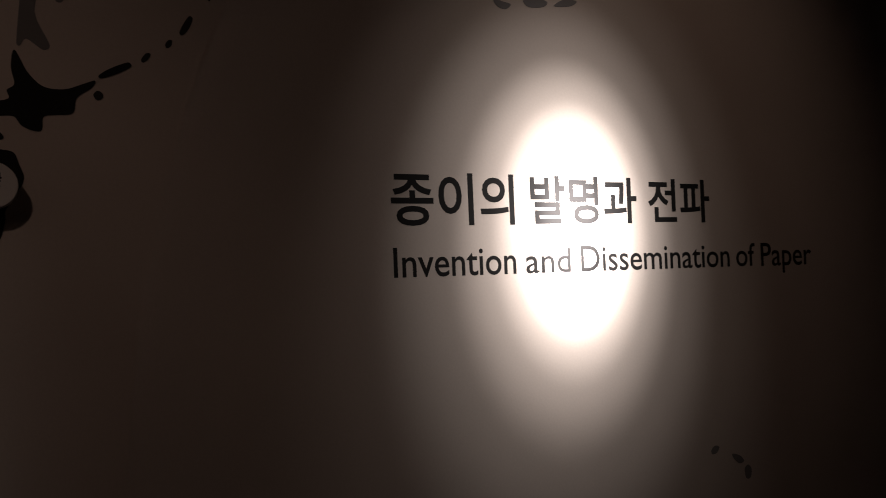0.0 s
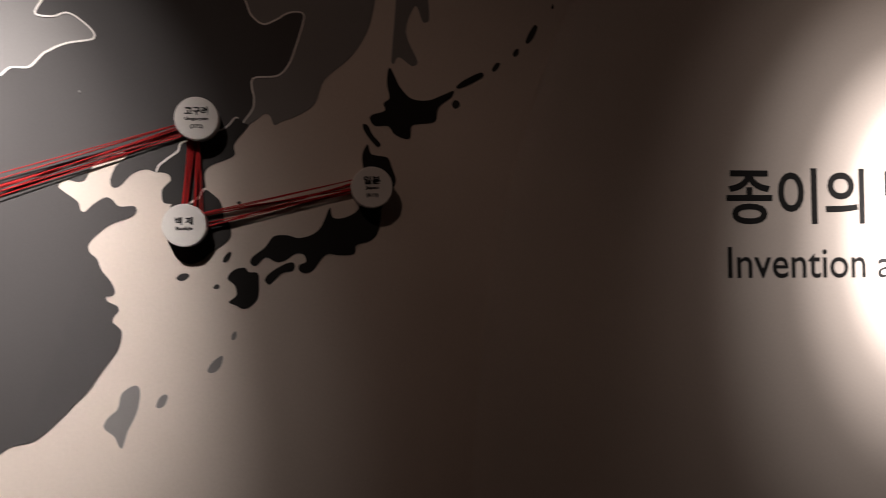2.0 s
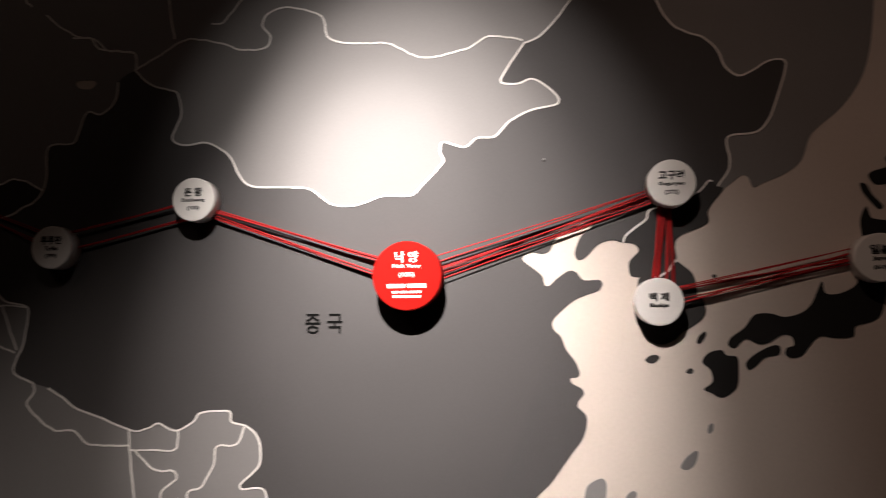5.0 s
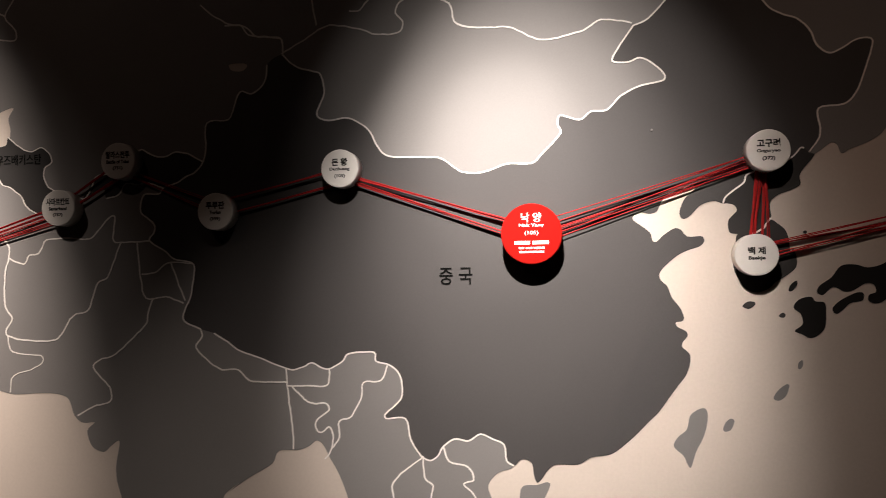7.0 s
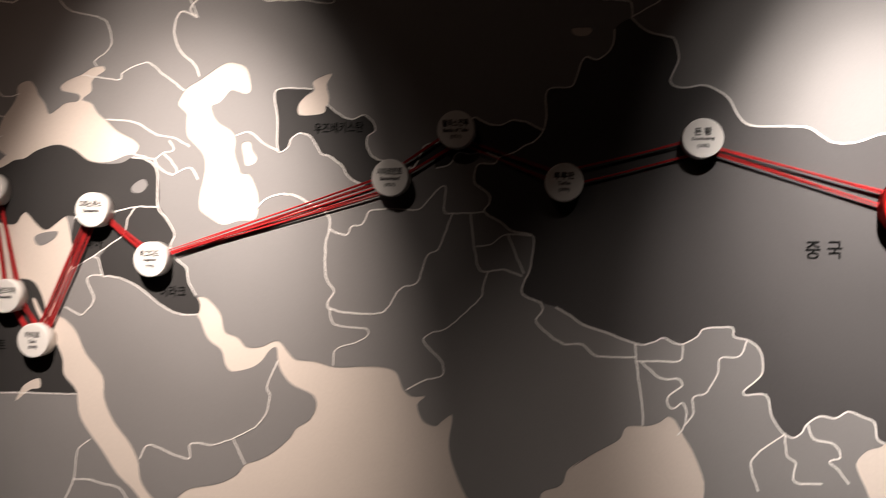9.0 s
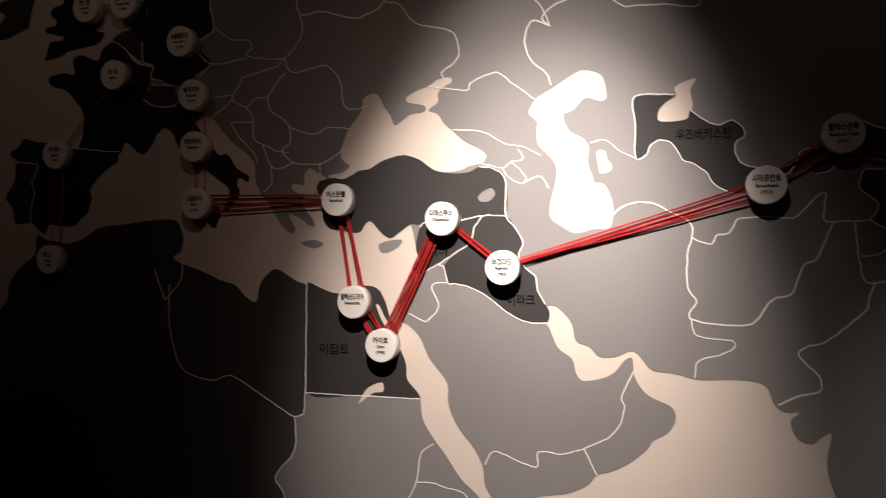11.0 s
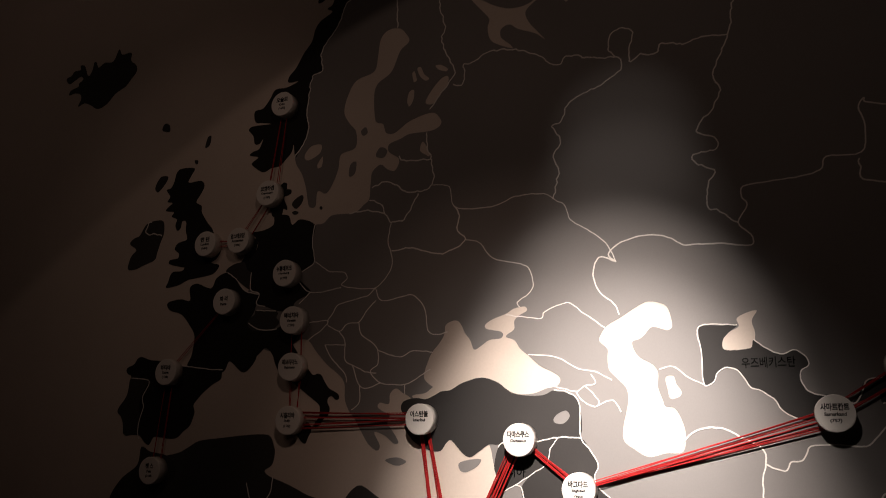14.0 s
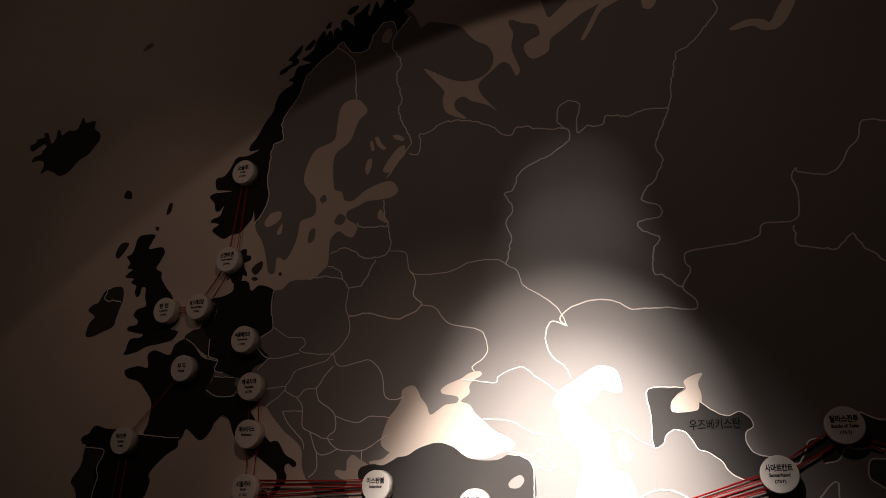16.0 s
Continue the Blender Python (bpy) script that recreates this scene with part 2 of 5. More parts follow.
tagged(part("ceiling", bm, SHADE), "dark painted gallery ceiling", "ceiling", kind="structure")

# ---- outlines of the map, in metres along and up the wall ----
pacific_coast = [(-0.757, 2.19), (-0.758, 2.156), (-0.768, 2.076), (-0.785, 2.019), (-0.82, 1.968), (-0.872, 1.923), (-0.89, 1.878), (-0.918, 1.855), (-0.958, 1.839), (-0.972, 1.832), (-0.98, 1.85), (-0.991, 1.854), (-1.019, 1.834), (-1.058, 1.818), (-1.21, 1.82), (-1.425, 1.681)]
south_china_gulf = [(-1.457, 1.394), (-1.629, 1.255), (-1.626, 1.206), (-1.659, 1.191), (-1.68, 1.165), (-1.674, 1.139), (-1.66, 1.105), (-1.65, 1.048)]
bengal_coast = [(-1.971, 1.036), (-1.979, 1.112), (-2.002, 1.177), (-2.022, 1.212), (-2.038, 1.242), (-2.053, 1.25), (-2.069, 1.238), (-2.094, 1.229), (-2.138, 1.226), (-2.154, 1.198), (-2.208, 1.166), (-2.253, 1.135), (-2.23, 1.154), (-2.264, 1.129), (-2.279, 1.094), (-2.322, 1.074), (-2.326, 1.022), (-2.334, 0.978)]
arabian_sea_coast = [(-2.441, 0.97), (-2.464, 1.016), (-2.498, 1.079), (-2.521, 1.14), (-2.526, 1.183), (-2.517, 1.239), (-2.538, 1.229), (-2.556, 1.215), (-2.585, 1.227), (-2.597, 1.262), (-2.579, 1.281), (-2.608, 1.28), (-2.629, 1.296), (-2.644, 1.333), (-2.674, 1.345), (-2.723, 1.346), (-2.785, 1.343), (-2.835, 1.355), (-2.88, 1.359), (-2.899, 1.376), (-2.918, 1.399)]
persian_gulf_coast = [(-2.935, 1.401), (-2.964, 1.388), (-3.001, 1.387), (-3.023, 1.409), (-3.054, 1.422), (-3.062, 1.457), (-3.075, 1.479), (-3.102, 1.503), (-3.129, 1.499), (-3.137, 1.479), (-3.117, 1.452), (-3.097, 1.406), (-3.064, 1.38), (-3.055, 1.347), (-3.038, 1.33), (-2.991, 1.339), (-2.965, 1.355), (-2.944, 1.381), (-2.927, 1.386), (-2.922, 1.343), (-2.894, 1.304), (-2.843, 1.28), (-2.833, 1.254), (-2.85, 1.221), (-2.883, 1.2), (-2.896, 1.18), (-2.936, 1.145), (-2.976, 1.123), (-3.009, 1.112)]
red_sea_east = [(-3.03, 1.087), (-3.078, 1.063), (-3.151, 1.048), (-3.19, 1.021), (-3.23, 1.014), (-3.258, 1.035), (-3.277, 1.067), (-3.282, 1.11), (-3.305, 1.156), (-3.343, 1.203), (-3.367, 1.259), (-3.37, 1.312), (-3.414, 1.368), (-3.438, 1.42), (-3.468, 1.45), (-3.487, 1.459)]
red_sea_west = [(-3.495, 1.4), (-3.476, 1.353), (-3.473, 1.314), (-3.442, 1.277), (-3.434, 1.218), (-3.406, 1.171), (-3.376, 1.133), (-3.338, 1.078), (-3.298, 1.042), (-3.269, 1.005), (-3.255, 0.973), (-3.206, 0.962), (-3.153, 0.977), (-3.093, 0.986), (-3.073, 0.99), (-3.061, 0.971), (-3.075, 0.909)]
atlantic_africa = [(-4.917, 1.048), (-4.951, 1.137), (-4.956, 1.249), (-4.929, 1.326), (-4.868, 1.386), (-4.795, 1.445), (-4.74, 1.484), (-4.732, 1.539), (-4.69, 1.586), (-4.621, 1.633), (-4.552, 1.656), (-4.473, 1.671), (-4.44, 1.686), (-4.396, 1.707), (-4.31, 1.716), (-4.226, 1.724), (-4.145, 1.724), (-4.124, 1.691), (-4.12, 1.674), (-4.128, 1.64), (-4.153, 1.623), (-4.133, 1.607)]
libya_coast = [(-4.083, 1.591), (-4.044, 1.576), (-4.006, 1.56), (-3.959, 1.546), (-3.93, 1.517), (-3.897, 1.503), (-3.885, 1.548), (-3.858, 1.58), (-3.831, 1.589), (-3.778, 1.559), (-3.746, 1.544), (-3.667, 1.486), (-3.543, 1.458), (-3.506, 1.43)]
levant_coast = [(-3.492, 1.482), (-3.488, 1.514), (-3.465, 1.548), (-3.441, 1.583), (-3.44, 1.617), (-3.446, 1.645), (-3.474, 1.721), (-3.624, 1.768)]
aegean_coast = [(-3.666, 1.786), (-3.683, 1.821), (-3.709, 1.837), (-3.731, 1.85), (-3.749, 1.835), (-3.752, 1.808), (-3.779, 1.812), (-3.787, 1.801), (-3.77, 1.788), (-3.749, 1.779), (-3.756, 1.756), (-3.743, 1.74), (-3.721, 1.705), (-3.735, 1.701), (-3.761, 1.721), (-3.796, 1.732), (-3.778, 1.696), (-3.787, 1.682), (-3.814, 1.7), (-3.841, 1.74), (-3.859, 1.769), (-3.877, 1.789), (-3.892, 1.822), (-3.896, 1.871), (-3.924, 1.901), (-3.953, 1.922), (-3.995, 1.965), (-4.02, 1.995), (-4.05, 2.001)]
inner_europe = [(-4.16, 1.971), (-4.25, 2.044), (-4.242, 2.184), (-4.145, 2.283), (-4.045, 2.337)]
baltic_south = [(-4.015, 2.352), (-3.985, 2.354), (-3.956, 2.376), (-3.896, 2.375), (-3.867, 2.38), (-3.848, 2.396), (-3.829, 2.412), (-3.825, 2.466), (-3.82, 2.498), (-3.793, 2.517), (-3.769, 2.499), (-3.744, 2.492), (-3.731, 2.526), (-3.765, 2.553), (-3.765, 2.578), (-3.727, 2.59), (-3.698, 2.601), (-3.631, 2.6), (-3.603, 2.608), (-3.594, 2.625), (-3.613, 2.653), (-3.641, 2.657), (-3.699, 2.642), (-3.747, 2.612), (-3.776, 2.617)]
baltic_north = [(-3.787, 2.647), (-3.813, 2.661), (-3.82, 2.749), (-3.807, 2.786), (-3.761, 2.817), (-3.732, 2.882), (-3.703, 2.906), (-3.707, 2.927), (-3.734, 2.959), (-3.775, 2.962), (-3.801, 2.936), (-3.81, 2.877), (-3.822, 2.829), (-3.884, 2.81), (-3.913, 2.765), (-3.925, 2.708), (-3.902, 2.665), (-3.881, 2.639), (-3.881, 2.585), (-3.931, 2.57), (-3.939, 2.527), (-3.955, 2.483), (-3.98, 2.449), (-4.011, 2.46), (-4.017, 2.412), (-4.04, 2.415), (-4.054, 2.477), (-4.072, 2.526), (-4.099, 2.578)]
inner_norway = [(-4.073, 2.773), (-4.019, 2.97), (-3.897, 3.137), (-3.771, 3.238), (-3.605, 3.271), (-3.555, 3.247)]
white_sea_coast = [(-3.535, 3.22), (-3.515, 3.173), (-3.486, 3.186), (-3.409, 3.158), (-3.381, 3.143), (-3.336, 3.082), (-3.296, 3.053), (-3.278, 3.012), (-3.288, 2.972), (-3.322, 2.948), (-3.376, 2.946), (-3.422, 2.966), (-3.459, 2.991), (-3.507, 3.02), (-3.46, 2.955), (-3.44, 2.925), (-3.446, 2.897), (-3.437, 2.856), (-3.407, 2.833), (-3.371, 2.816), (-3.376, 2.828), (-3.404, 2.857), (-3.404, 2.884), (-3.378, 2.894), (-3.351, 2.873), (-3.303, 2.85), (-3.273, 2.824), (-3.298, 2.858), (-3.323, 2.896), (-3.326, 2.929), (-3.281, 2.964), (-3.252, 2.983), (-3.228, 2.971), (-3.21, 2.929), (-3.197, 2.945), (-3.209, 2.986), (-3.22, 3.028), (-3.212, 3.076), (-3.225, 3.109)]
arctic_coast = [(-3.219, 3.126), (-3.181, 3.104), (-3.141, 3.088), (-3.131, 3.052), (-3.157, 3.042), (-3.181, 3.025), (-3.174, 2.992), (-3.152, 2.973), (-3.108, 2.988), (-3.098, 3.028), (-3.053, 3.056), (-3, 3.091), (-2.948, 3.11), (-2.957, 3.099), (-2.986, 3.048), (-3.011, 3.003), (-2.998, 3.003), (-2.97, 3.044), (-2.947, 3.083), (-2.916, 3.098), (-2.882, 3.108), (-2.832, 3.094), (-2.827, 3.066), (-2.807, 3.055), (-2.789, 3.073), (-2.758, 3.151)]
sahara_border = [(-3.746, 1.486), (-3.751, 1.341), (-3.754, 1.268), (-3.761, 1.212), (-3.788, 1.204), (-3.79, 1.113), (-3.847, 1.043), (-3.825, 1), (-3.811, 0.926), (-3.806, 0.852)]
china_north = [(-2.121, 2.097), (-2.091, 2.069), (-2.054, 2.057), (-2.034, 2.048), (-2.026, 2.007), (-2.043, 1.961), (-2.018, 1.946), (-1.972, 1.949), (-1.929, 1.923), (-1.909, 1.887), (-1.894, 1.868), (-1.87, 1.86), (-1.774, 1.855), (-1.745, 1.836), (-1.722, 1.822), (-1.681, 1.82), (-1.629, 1.836), (-1.578, 1.836), (-1.555, 1.856), (-1.517, 1.896), (-1.522, 1.916), (-1.516, 1.933), (-1.477, 1.922), (-1.454, 1.938), (-1.421, 1.94), (-1.393, 1.967), (-1.354, 1.986), (-1.308, 1.995), (-1.305, 2.008), (-1.329, 2.032), (-1.353, 2.044), (-1.375, 2.037), (-1.408, 2.04), (-1.396, 2.067)]
china_northeast = [(-1.364, 2.112), (-1.338, 2.122), (-1.307, 2.152), (-1.285, 2.18), (-1.274, 2.196), (-1.277, 2.216), (-1.291, 2.233), (-1.301, 2.274), (-1.199, 2.296), (-1.14, 2.263), (-1.132, 2.229), (-1.127, 2.179), (-1.104, 2.135), (-1.075, 2.115), (-1.048, 2.105), (-1.024, 2.08), (-1.012, 2.05), (-0.991, 2.032), (-0.968, 2.039), (-0.94, 2.055), (-0.915, 2.057), (-0.909, 2.047), (-0.924, 1.996), (-0.942, 1.951), (-0.965, 1.929), (-1.012, 1.923), (-1.01, 1.884), (-1.013, 1.864), (-1.032, 1.836)]
yalu_border = [(-1.041, 1.845), (-1.048, 1.846), (-1.063, 1.829), (-1.091, 1.816), (-1.135, 1.802), (-1.151, 1.795), (-1.157, 1.78), (-1.179, 1.764), (-1.192, 1.753), (-1.197, 1.74)]
yellow_sea_coast = [(-1.212, 1.745), (-1.228, 1.743), (-1.244, 1.735), (-1.26, 1.718), (-1.271, 1.711), (-1.279, 1.713), (-1.282, 1.724), (-1.278, 1.738), (-1.271, 1.752), (-1.26, 1.763), (-1.251, 1.771), (-1.252, 1.778), (-1.259, 1.781), (-1.281, 1.771), (-1.306, 1.761), (-1.319, 1.742), (-1.326, 1.728), (-1.34, 1.723), (-1.361, 1.727), (-1.374, 1.718), (-1.372, 1.71), (-1.341, 1.685), (-1.336, 1.668), (-1.328, 1.666), (-1.314, 1.679), (-1.293, 1.692), (-1.28, 1.689), (-1.267, 1.675), (-1.24, 1.675), (-1.235, 1.666), (-1.243, 1.655), (-1.267, 1.647), (-1.288, 1.637), (-1.315, 1.614), (-1.324, 1.6), (-1.321, 1.587)]
south_china_coast = [(-1.309, 1.575), (-1.301, 1.553), (-1.285, 1.531), (-1.278, 1.512), (-1.282, 1.504), (-1.294, 1.502), (-1.291, 1.493), (-1.275, 1.484), (-1.272, 1.474), (-1.281, 1.463), (-1.283, 1.453), (-1.276, 1.446), (-1.268, 1.436), (-1.269, 1.417), (-1.277, 1.395), (-1.293, 1.374), (-1.312, 1.348), (-1.331, 1.322), (-1.352, 1.301), (-1.379, 1.273), (-1.411, 1.245), (-1.432, 1.233), (-1.468, 1.227), (-1.494, 1.212), (-1.539, 1.211), (-1.556, 1.199), (-1.571, 1.178), (-1.579, 1.173), (-1.585, 1.187), (-1.588, 1.21), (-1.598, 1.219), (-1.612, 1.219)]
china_south = [(-1.626, 1.206), (-1.641, 1.217), (-1.646, 1.249), (-1.669, 1.26), (-1.695, 1.27), (-1.721, 1.256), (-1.75, 1.259), (-1.774, 1.243), (-1.786, 1.223), (-1.801, 1.213), (-1.815, 1.217), (-1.827, 1.228), (-1.844, 1.257), (-1.855, 1.3), (-1.897, 1.3), (-1.899, 1.309), (-1.879, 1.327), (-1.863, 1.345), (-1.862, 1.375), (-1.869, 1.398), (-1.889, 1.414), (-1.917, 1.422), (-1.921, 1.44), (-1.949, 1.441), (-1.98, 1.437), (-1.992, 1.422), (-2.017, 1.407), (-2.035, 1.406), (-2.06, 1.418), (-2.079, 1.41), (-2.106, 1.403), (-2.141, 1.413), (-2.179, 1.428), (-2.23, 1.446), (-2.255, 1.464), (-2.287, 1.483)]
china_west = [(-2.318, 1.492), (-2.358, 1.511), (-2.355, 1.538), (-2.343, 1.562), (-2.335, 1.604), (-2.333, 1.633), (-2.342, 1.642), (-2.381, 1.65), (-2.403, 1.668), (-2.44, 1.692), (-2.43, 1.71), (-2.428, 1.727), (-2.447, 1.745), (-2.462, 1.76), (-2.454, 1.796), (-2.417, 1.798), (-2.405, 1.811), (-2.369, 1.823), (-2.351, 1.835), (-2.33, 1.843), (-2.311, 1.864), (-2.303, 1.894), (-2.3, 1.953), (-2.25, 1.958), (-2.239, 1.976), (-2.221, 2.019), (-2.192, 2.014), (-2.163, 2.039), (-2.157, 2.077)]
inland_seas = {}
inland_seas['caspian_sea'] = [(-3.042, 2.047), (-3.008, 2.044), (-2.987, 2.029), (-2.979, 1.984), (-2.992, 1.975), (-3.027, 1.985), (-3.047, 1.966), (-3.061, 1.956), (-3.078, 1.95), (-3.074, 1.928), (-3.06, 1.909), (-3.032, 1.892), (-3.02, 1.87), (-3.023, 1.838), (-3.013, 1.806), (-3.008, 1.791), (-2.988, 1.787), (-2.976, 1.768), (-2.966, 1.731), (-2.974, 1.686), (-3.013, 1.682), (-3.054, 1.673), (-3.089, 1.692), (-3.111, 1.711), (-3.111, 1.743), (-3.101, 1.781), (-3.095, 1.813), (-3.1, 1.839), (-3.122, 1.864), (-3.139, 1.884), (-3.141, 1.916), (-3.14, 1.935), (-3.159, 1.955), (-3.157, 1.968), (-3.139, 1.993), (-3.104, 2.012)]
inland_seas['caspian_bay'] = [(-3.003, 1.86), (-2.985, 1.863), (-2.979, 1.844), (-2.968, 1.825), (-2.975, 1.813), (-2.995, 1.81), (-3, 1.832)]
inland_seas['black_sea'] = [(-3.646, 1.879), (-3.632, 1.926), (-3.619, 1.949), (-3.599, 1.971), (-3.585, 1.994), (-3.582, 2.017), (-3.566, 2.028), (-3.546, 2.029), (-3.533, 2.014), (-3.525, 1.995), (-3.509, 1.974), (-3.498, 1.948), (-3.477, 1.958), (-3.454, 1.972), (-3.422, 1.975), (-3.415, 1.985), (-3.422, 1.993), (-3.461, 2.002), (-3.466, 2.013), (-3.445, 2.027), (-3.406, 2.04), (-3.383, 2.053), (-3.353, 2.056), (-3.348, 2.045), (-3.368, 2.034), (-3.383, 2.02), (-3.384, 1.998), (-3.404, 1.984), (-3.407, 1.977), (-3.384, 1.968), (-3.369, 1.945), (-3.347, 1.926), (-3.317, 1.899), (-3.281, 1.88), (-3.264, 1.863), (-3.274, 1.846), (-3.303, 1.84), (-3.333, 1.829), (-3.37, 1.827), (-3.401, 1.835), (-3.431, 1.858), (-3.462, 1.866), (-3.494, 1.872), (-3.534, 1.853), (-3.563, 1.842)] + [(-3.591, 1.839), (-3.624, 1.855)]
inland_seas['marmara_sea'] = [(-3.68, 1.83), (-3.641, 1.836), (-3.616, 1.852), (-3.575, 1.854), (-3.566, 1.842), (-3.591, 1.819), (-3.633, 1.811), (-3.67, 1.818)]
inland_seas['balkhash'] = [(-2.246, 2.083), (-2.21, 2.083), (-2.204, 2.076), (-2.216, 2.066), (-2.24, 2.069)]
inland_seas['kara_gulf'] = [(-2.607, 2.939), (-2.561, 2.956), (-2.52, 2.947), (-2.504, 2.934), (-2.481, 2.972), (-2.464, 2.994), (-2.445, 3.025), (-2.422, 3.019), (-2.448, 2.955), (-2.485, 2.912), (-2.524, 2.913), (-2.55, 2.933), (-2.594, 2.93)]
inland_seas['lake_a'] = [(-3.645, 2.7), (-3.623, 2.734), (-3.594, 2.763), (-3.573, 2.767), (-3.573, 2.744), (-3.594, 2.713), (-3.618, 2.686), (-3.641, 2.688)]
inland_seas['lake_b'] = [(-3.707, 2.71), (-3.7, 2.738), (-3.684, 2.741), (-3.686, 2.71), (-3.699, 2.69)]
inland_seas['lake_c'] = [(-3.674, 2.811), (-3.662, 2.813), (-3.65, 2.787), (-3.634, 2.77), (-3.646, 2.765), (-3.665, 2.784)]
inland_seas['lake_d'] = [(-3.691, 2.798), (-3.683, 2.803), (-3.675, 2.772), (-3.685, 2.768)]
inland_seas['lake_h'] = [(-3.613, 2.809), (-3.594, 2.807), (-3.573, 2.79), (-3.579, 2.783), (-3.604, 2.794)]
inland_seas['lake_i'] = [(-3.654, 3.16), (-3.642, 3.192), (-3.623, 3.196), (-3.615, 3.177), (-3.625, 3.149), (-3.641, 3.147)]
inland_seas['lake_e'] = [(-4.065, 2.583), (-4.041, 2.613), (-4.004, 2.613), (-4.008, 2.585), (-4.049, 2.567)]
inland_seas['lake_f'] = [(-4.016, 2.548), (-3.997, 2.573), (-3.999, 2.541), (-4.012, 2.535)]
inland_seas['lake_g'] = [(-3.663, 2.544), (-3.655, 2.57), (-3.64, 2.55), (-3.631, 2.521), (-3.644, 2.527)]
inland_seas['aral_sea'] = [(-2.784, 2.011), (-2.797, 1.987), (-2.792, 1.955), (-2.805, 1.923), (-2.862, 1.921), (-2.865, 1.944), (-2.849, 1.963), (-2.827, 1.975), (-2.83, 1.994), (-2.81, 2.006)]
dark_countries = {}
dark_countries['north_korea'] = [(-1.041, 1.845), (-1.032, 1.836), (-1.022, 1.831), (-1.042, 1.806), (-1.051, 1.79), (-1.05, 1.773), (-1.07, 1.762), (-1.092, 1.754), (-1.105, 1.743), (-1.108, 1.73), (-1.106, 1.711), (-1.112, 1.706), (-1.121, 1.691), (-1.132, 1.681), (-1.145, 1.678), (-1.17, 1.678), (-1.186, 1.682), (-1.188, 1.704), (-1.18, 1.715), (-1.171, 1.725), (-1.176, 1.736), (-1.19, 1.74), (-1.197, 1.74), (-1.192, 1.753), (-1.179, 1.764), (-1.157, 1.78), (-1.151, 1.795), (-1.135, 1.802), (-1.091, 1.816), (-1.063, 1.829), (-1.048, 1.846)]
dark_countries['south_korea'] = [(-1.108, 1.705), (-1.093, 1.696), (-1.08, 1.683), (-1.074, 1.663), (-1.072, 1.641), (-1.066, 1.646), (-1.06, 1.624), (-1.064, 1.607), (-1.084, 1.591), (-1.101, 1.581), (-1.112, 1.57), (-1.129, 1.562), (-1.145, 1.562), (-1.161, 1.571), (-1.171, 1.588), (-1.179, 1.605), (-1.181, 1.632), (-1.175, 1.659), (-1.17, 1.678), (-1.145, 1.678), (-1.132, 1.681), (-1.121, 1.688)]
dark_countries['honshu'] = [(-0.789, 1.794), (-0.782, 1.775), (-0.77, 1.771), (-0.748, 1.766), (-0.74, 1.746), (-0.733, 1.718), (-0.747, 1.69), (-0.764, 1.662), (-0.765, 1.645), (-0.774, 1.611), (-0.789, 1.598), (-0.816, 1.59), (-0.821, 1.573), (-0.852, 1.571), (-0.872, 1.574), (-0.886, 1.564), (-0.903, 1.542), (-0.92, 1.537), (-0.931, 1.543), (-0.929, 1.554), (-0.917, 1.559), (-0.921, 1.574), (-0.936, 1.576), (-0.958, 1.563), (-0.975, 1.561), (-0.995, 1.57), (-1.014, 1.554), (-1.025, 1.56), (-1.019, 1.573), (-0.997, 1.589), (-0.979, 1.611), (-0.952, 1.613), (-0.93, 1.607), (-0.902, 1.614), (-0.884, 1.631), (-0.867, 1.667), (-0.862, 1.647), (-0.839, 1.646), (-0.81, 1.663), (-0.802, 1.702), (-0.798, 1.736), (-0.8, 1.77)]
dark_countries['hokkaido'] = [(-0.739, 1.95), (-0.73, 1.933), (-0.719, 1.91), (-0.696, 1.887), (-0.662, 1.884), (-0.632, 1.895), (-0.609, 1.904), (-0.615, 1.89), (-0.641, 1.87), (-0.649, 1.841), (-0.68, 1.836), (-0.698, 1.831), (-0.701, 1.808), (-0.712, 1.805), (-0.733, 1.814), (-0.746, 1.831), (-0.772, 1.831), (-0.783, 1.846), (-0.777, 1.854), (-0.752, 1.862), (-0.754, 1.877), (-0.742, 1.888), (-0.746, 1.916), (-0.744, 1.941)]
dark_countries['tsugaru_isle'] = [(-0.797, 1.834), (-0.787, 1.832), (-0.778, 1.814), (-0.762, 1.794), (-0.768, 1.788), (-0.781, 1.801), (-0.794, 1.82)]
dark_countries['shikoku'] = [(-0.996, 1.53), (-0.981, 1.544), (-0.953, 1.558), (-0.94, 1.557), (-0.942, 1.543), (-0.964, 1.538), (-0.978, 1.525), (-0.989, 1.517), (-0.996, 1.521)]
dark_countries['kyushu'] = [(-1.069, 1.53), (-1.058, 1.546), (-1.036, 1.551), (-1.028, 1.542), (-1.011, 1.539), (-1.009, 1.517), (-1.012, 1.49), (-1.027, 1.474), (-1.041, 1.47), (-1.054, 1.477), (-1.068, 1.484), (-1.053, 1.497), (-1.056, 1.517)]
dark_countries['kuril_a'] = [(-0.603, 1.913), (-0.585, 1.927), (-0.55, 1.943), (-0.544, 1.936), (-0.568, 1.921), (-0.597, 1.909)]
dark_countries['tsushima'] = [(-1.077, 1.563), (-1.074, 1.574), (-1.063, 1.583), (-1.061, 1.576), (-1.07, 1.563)]
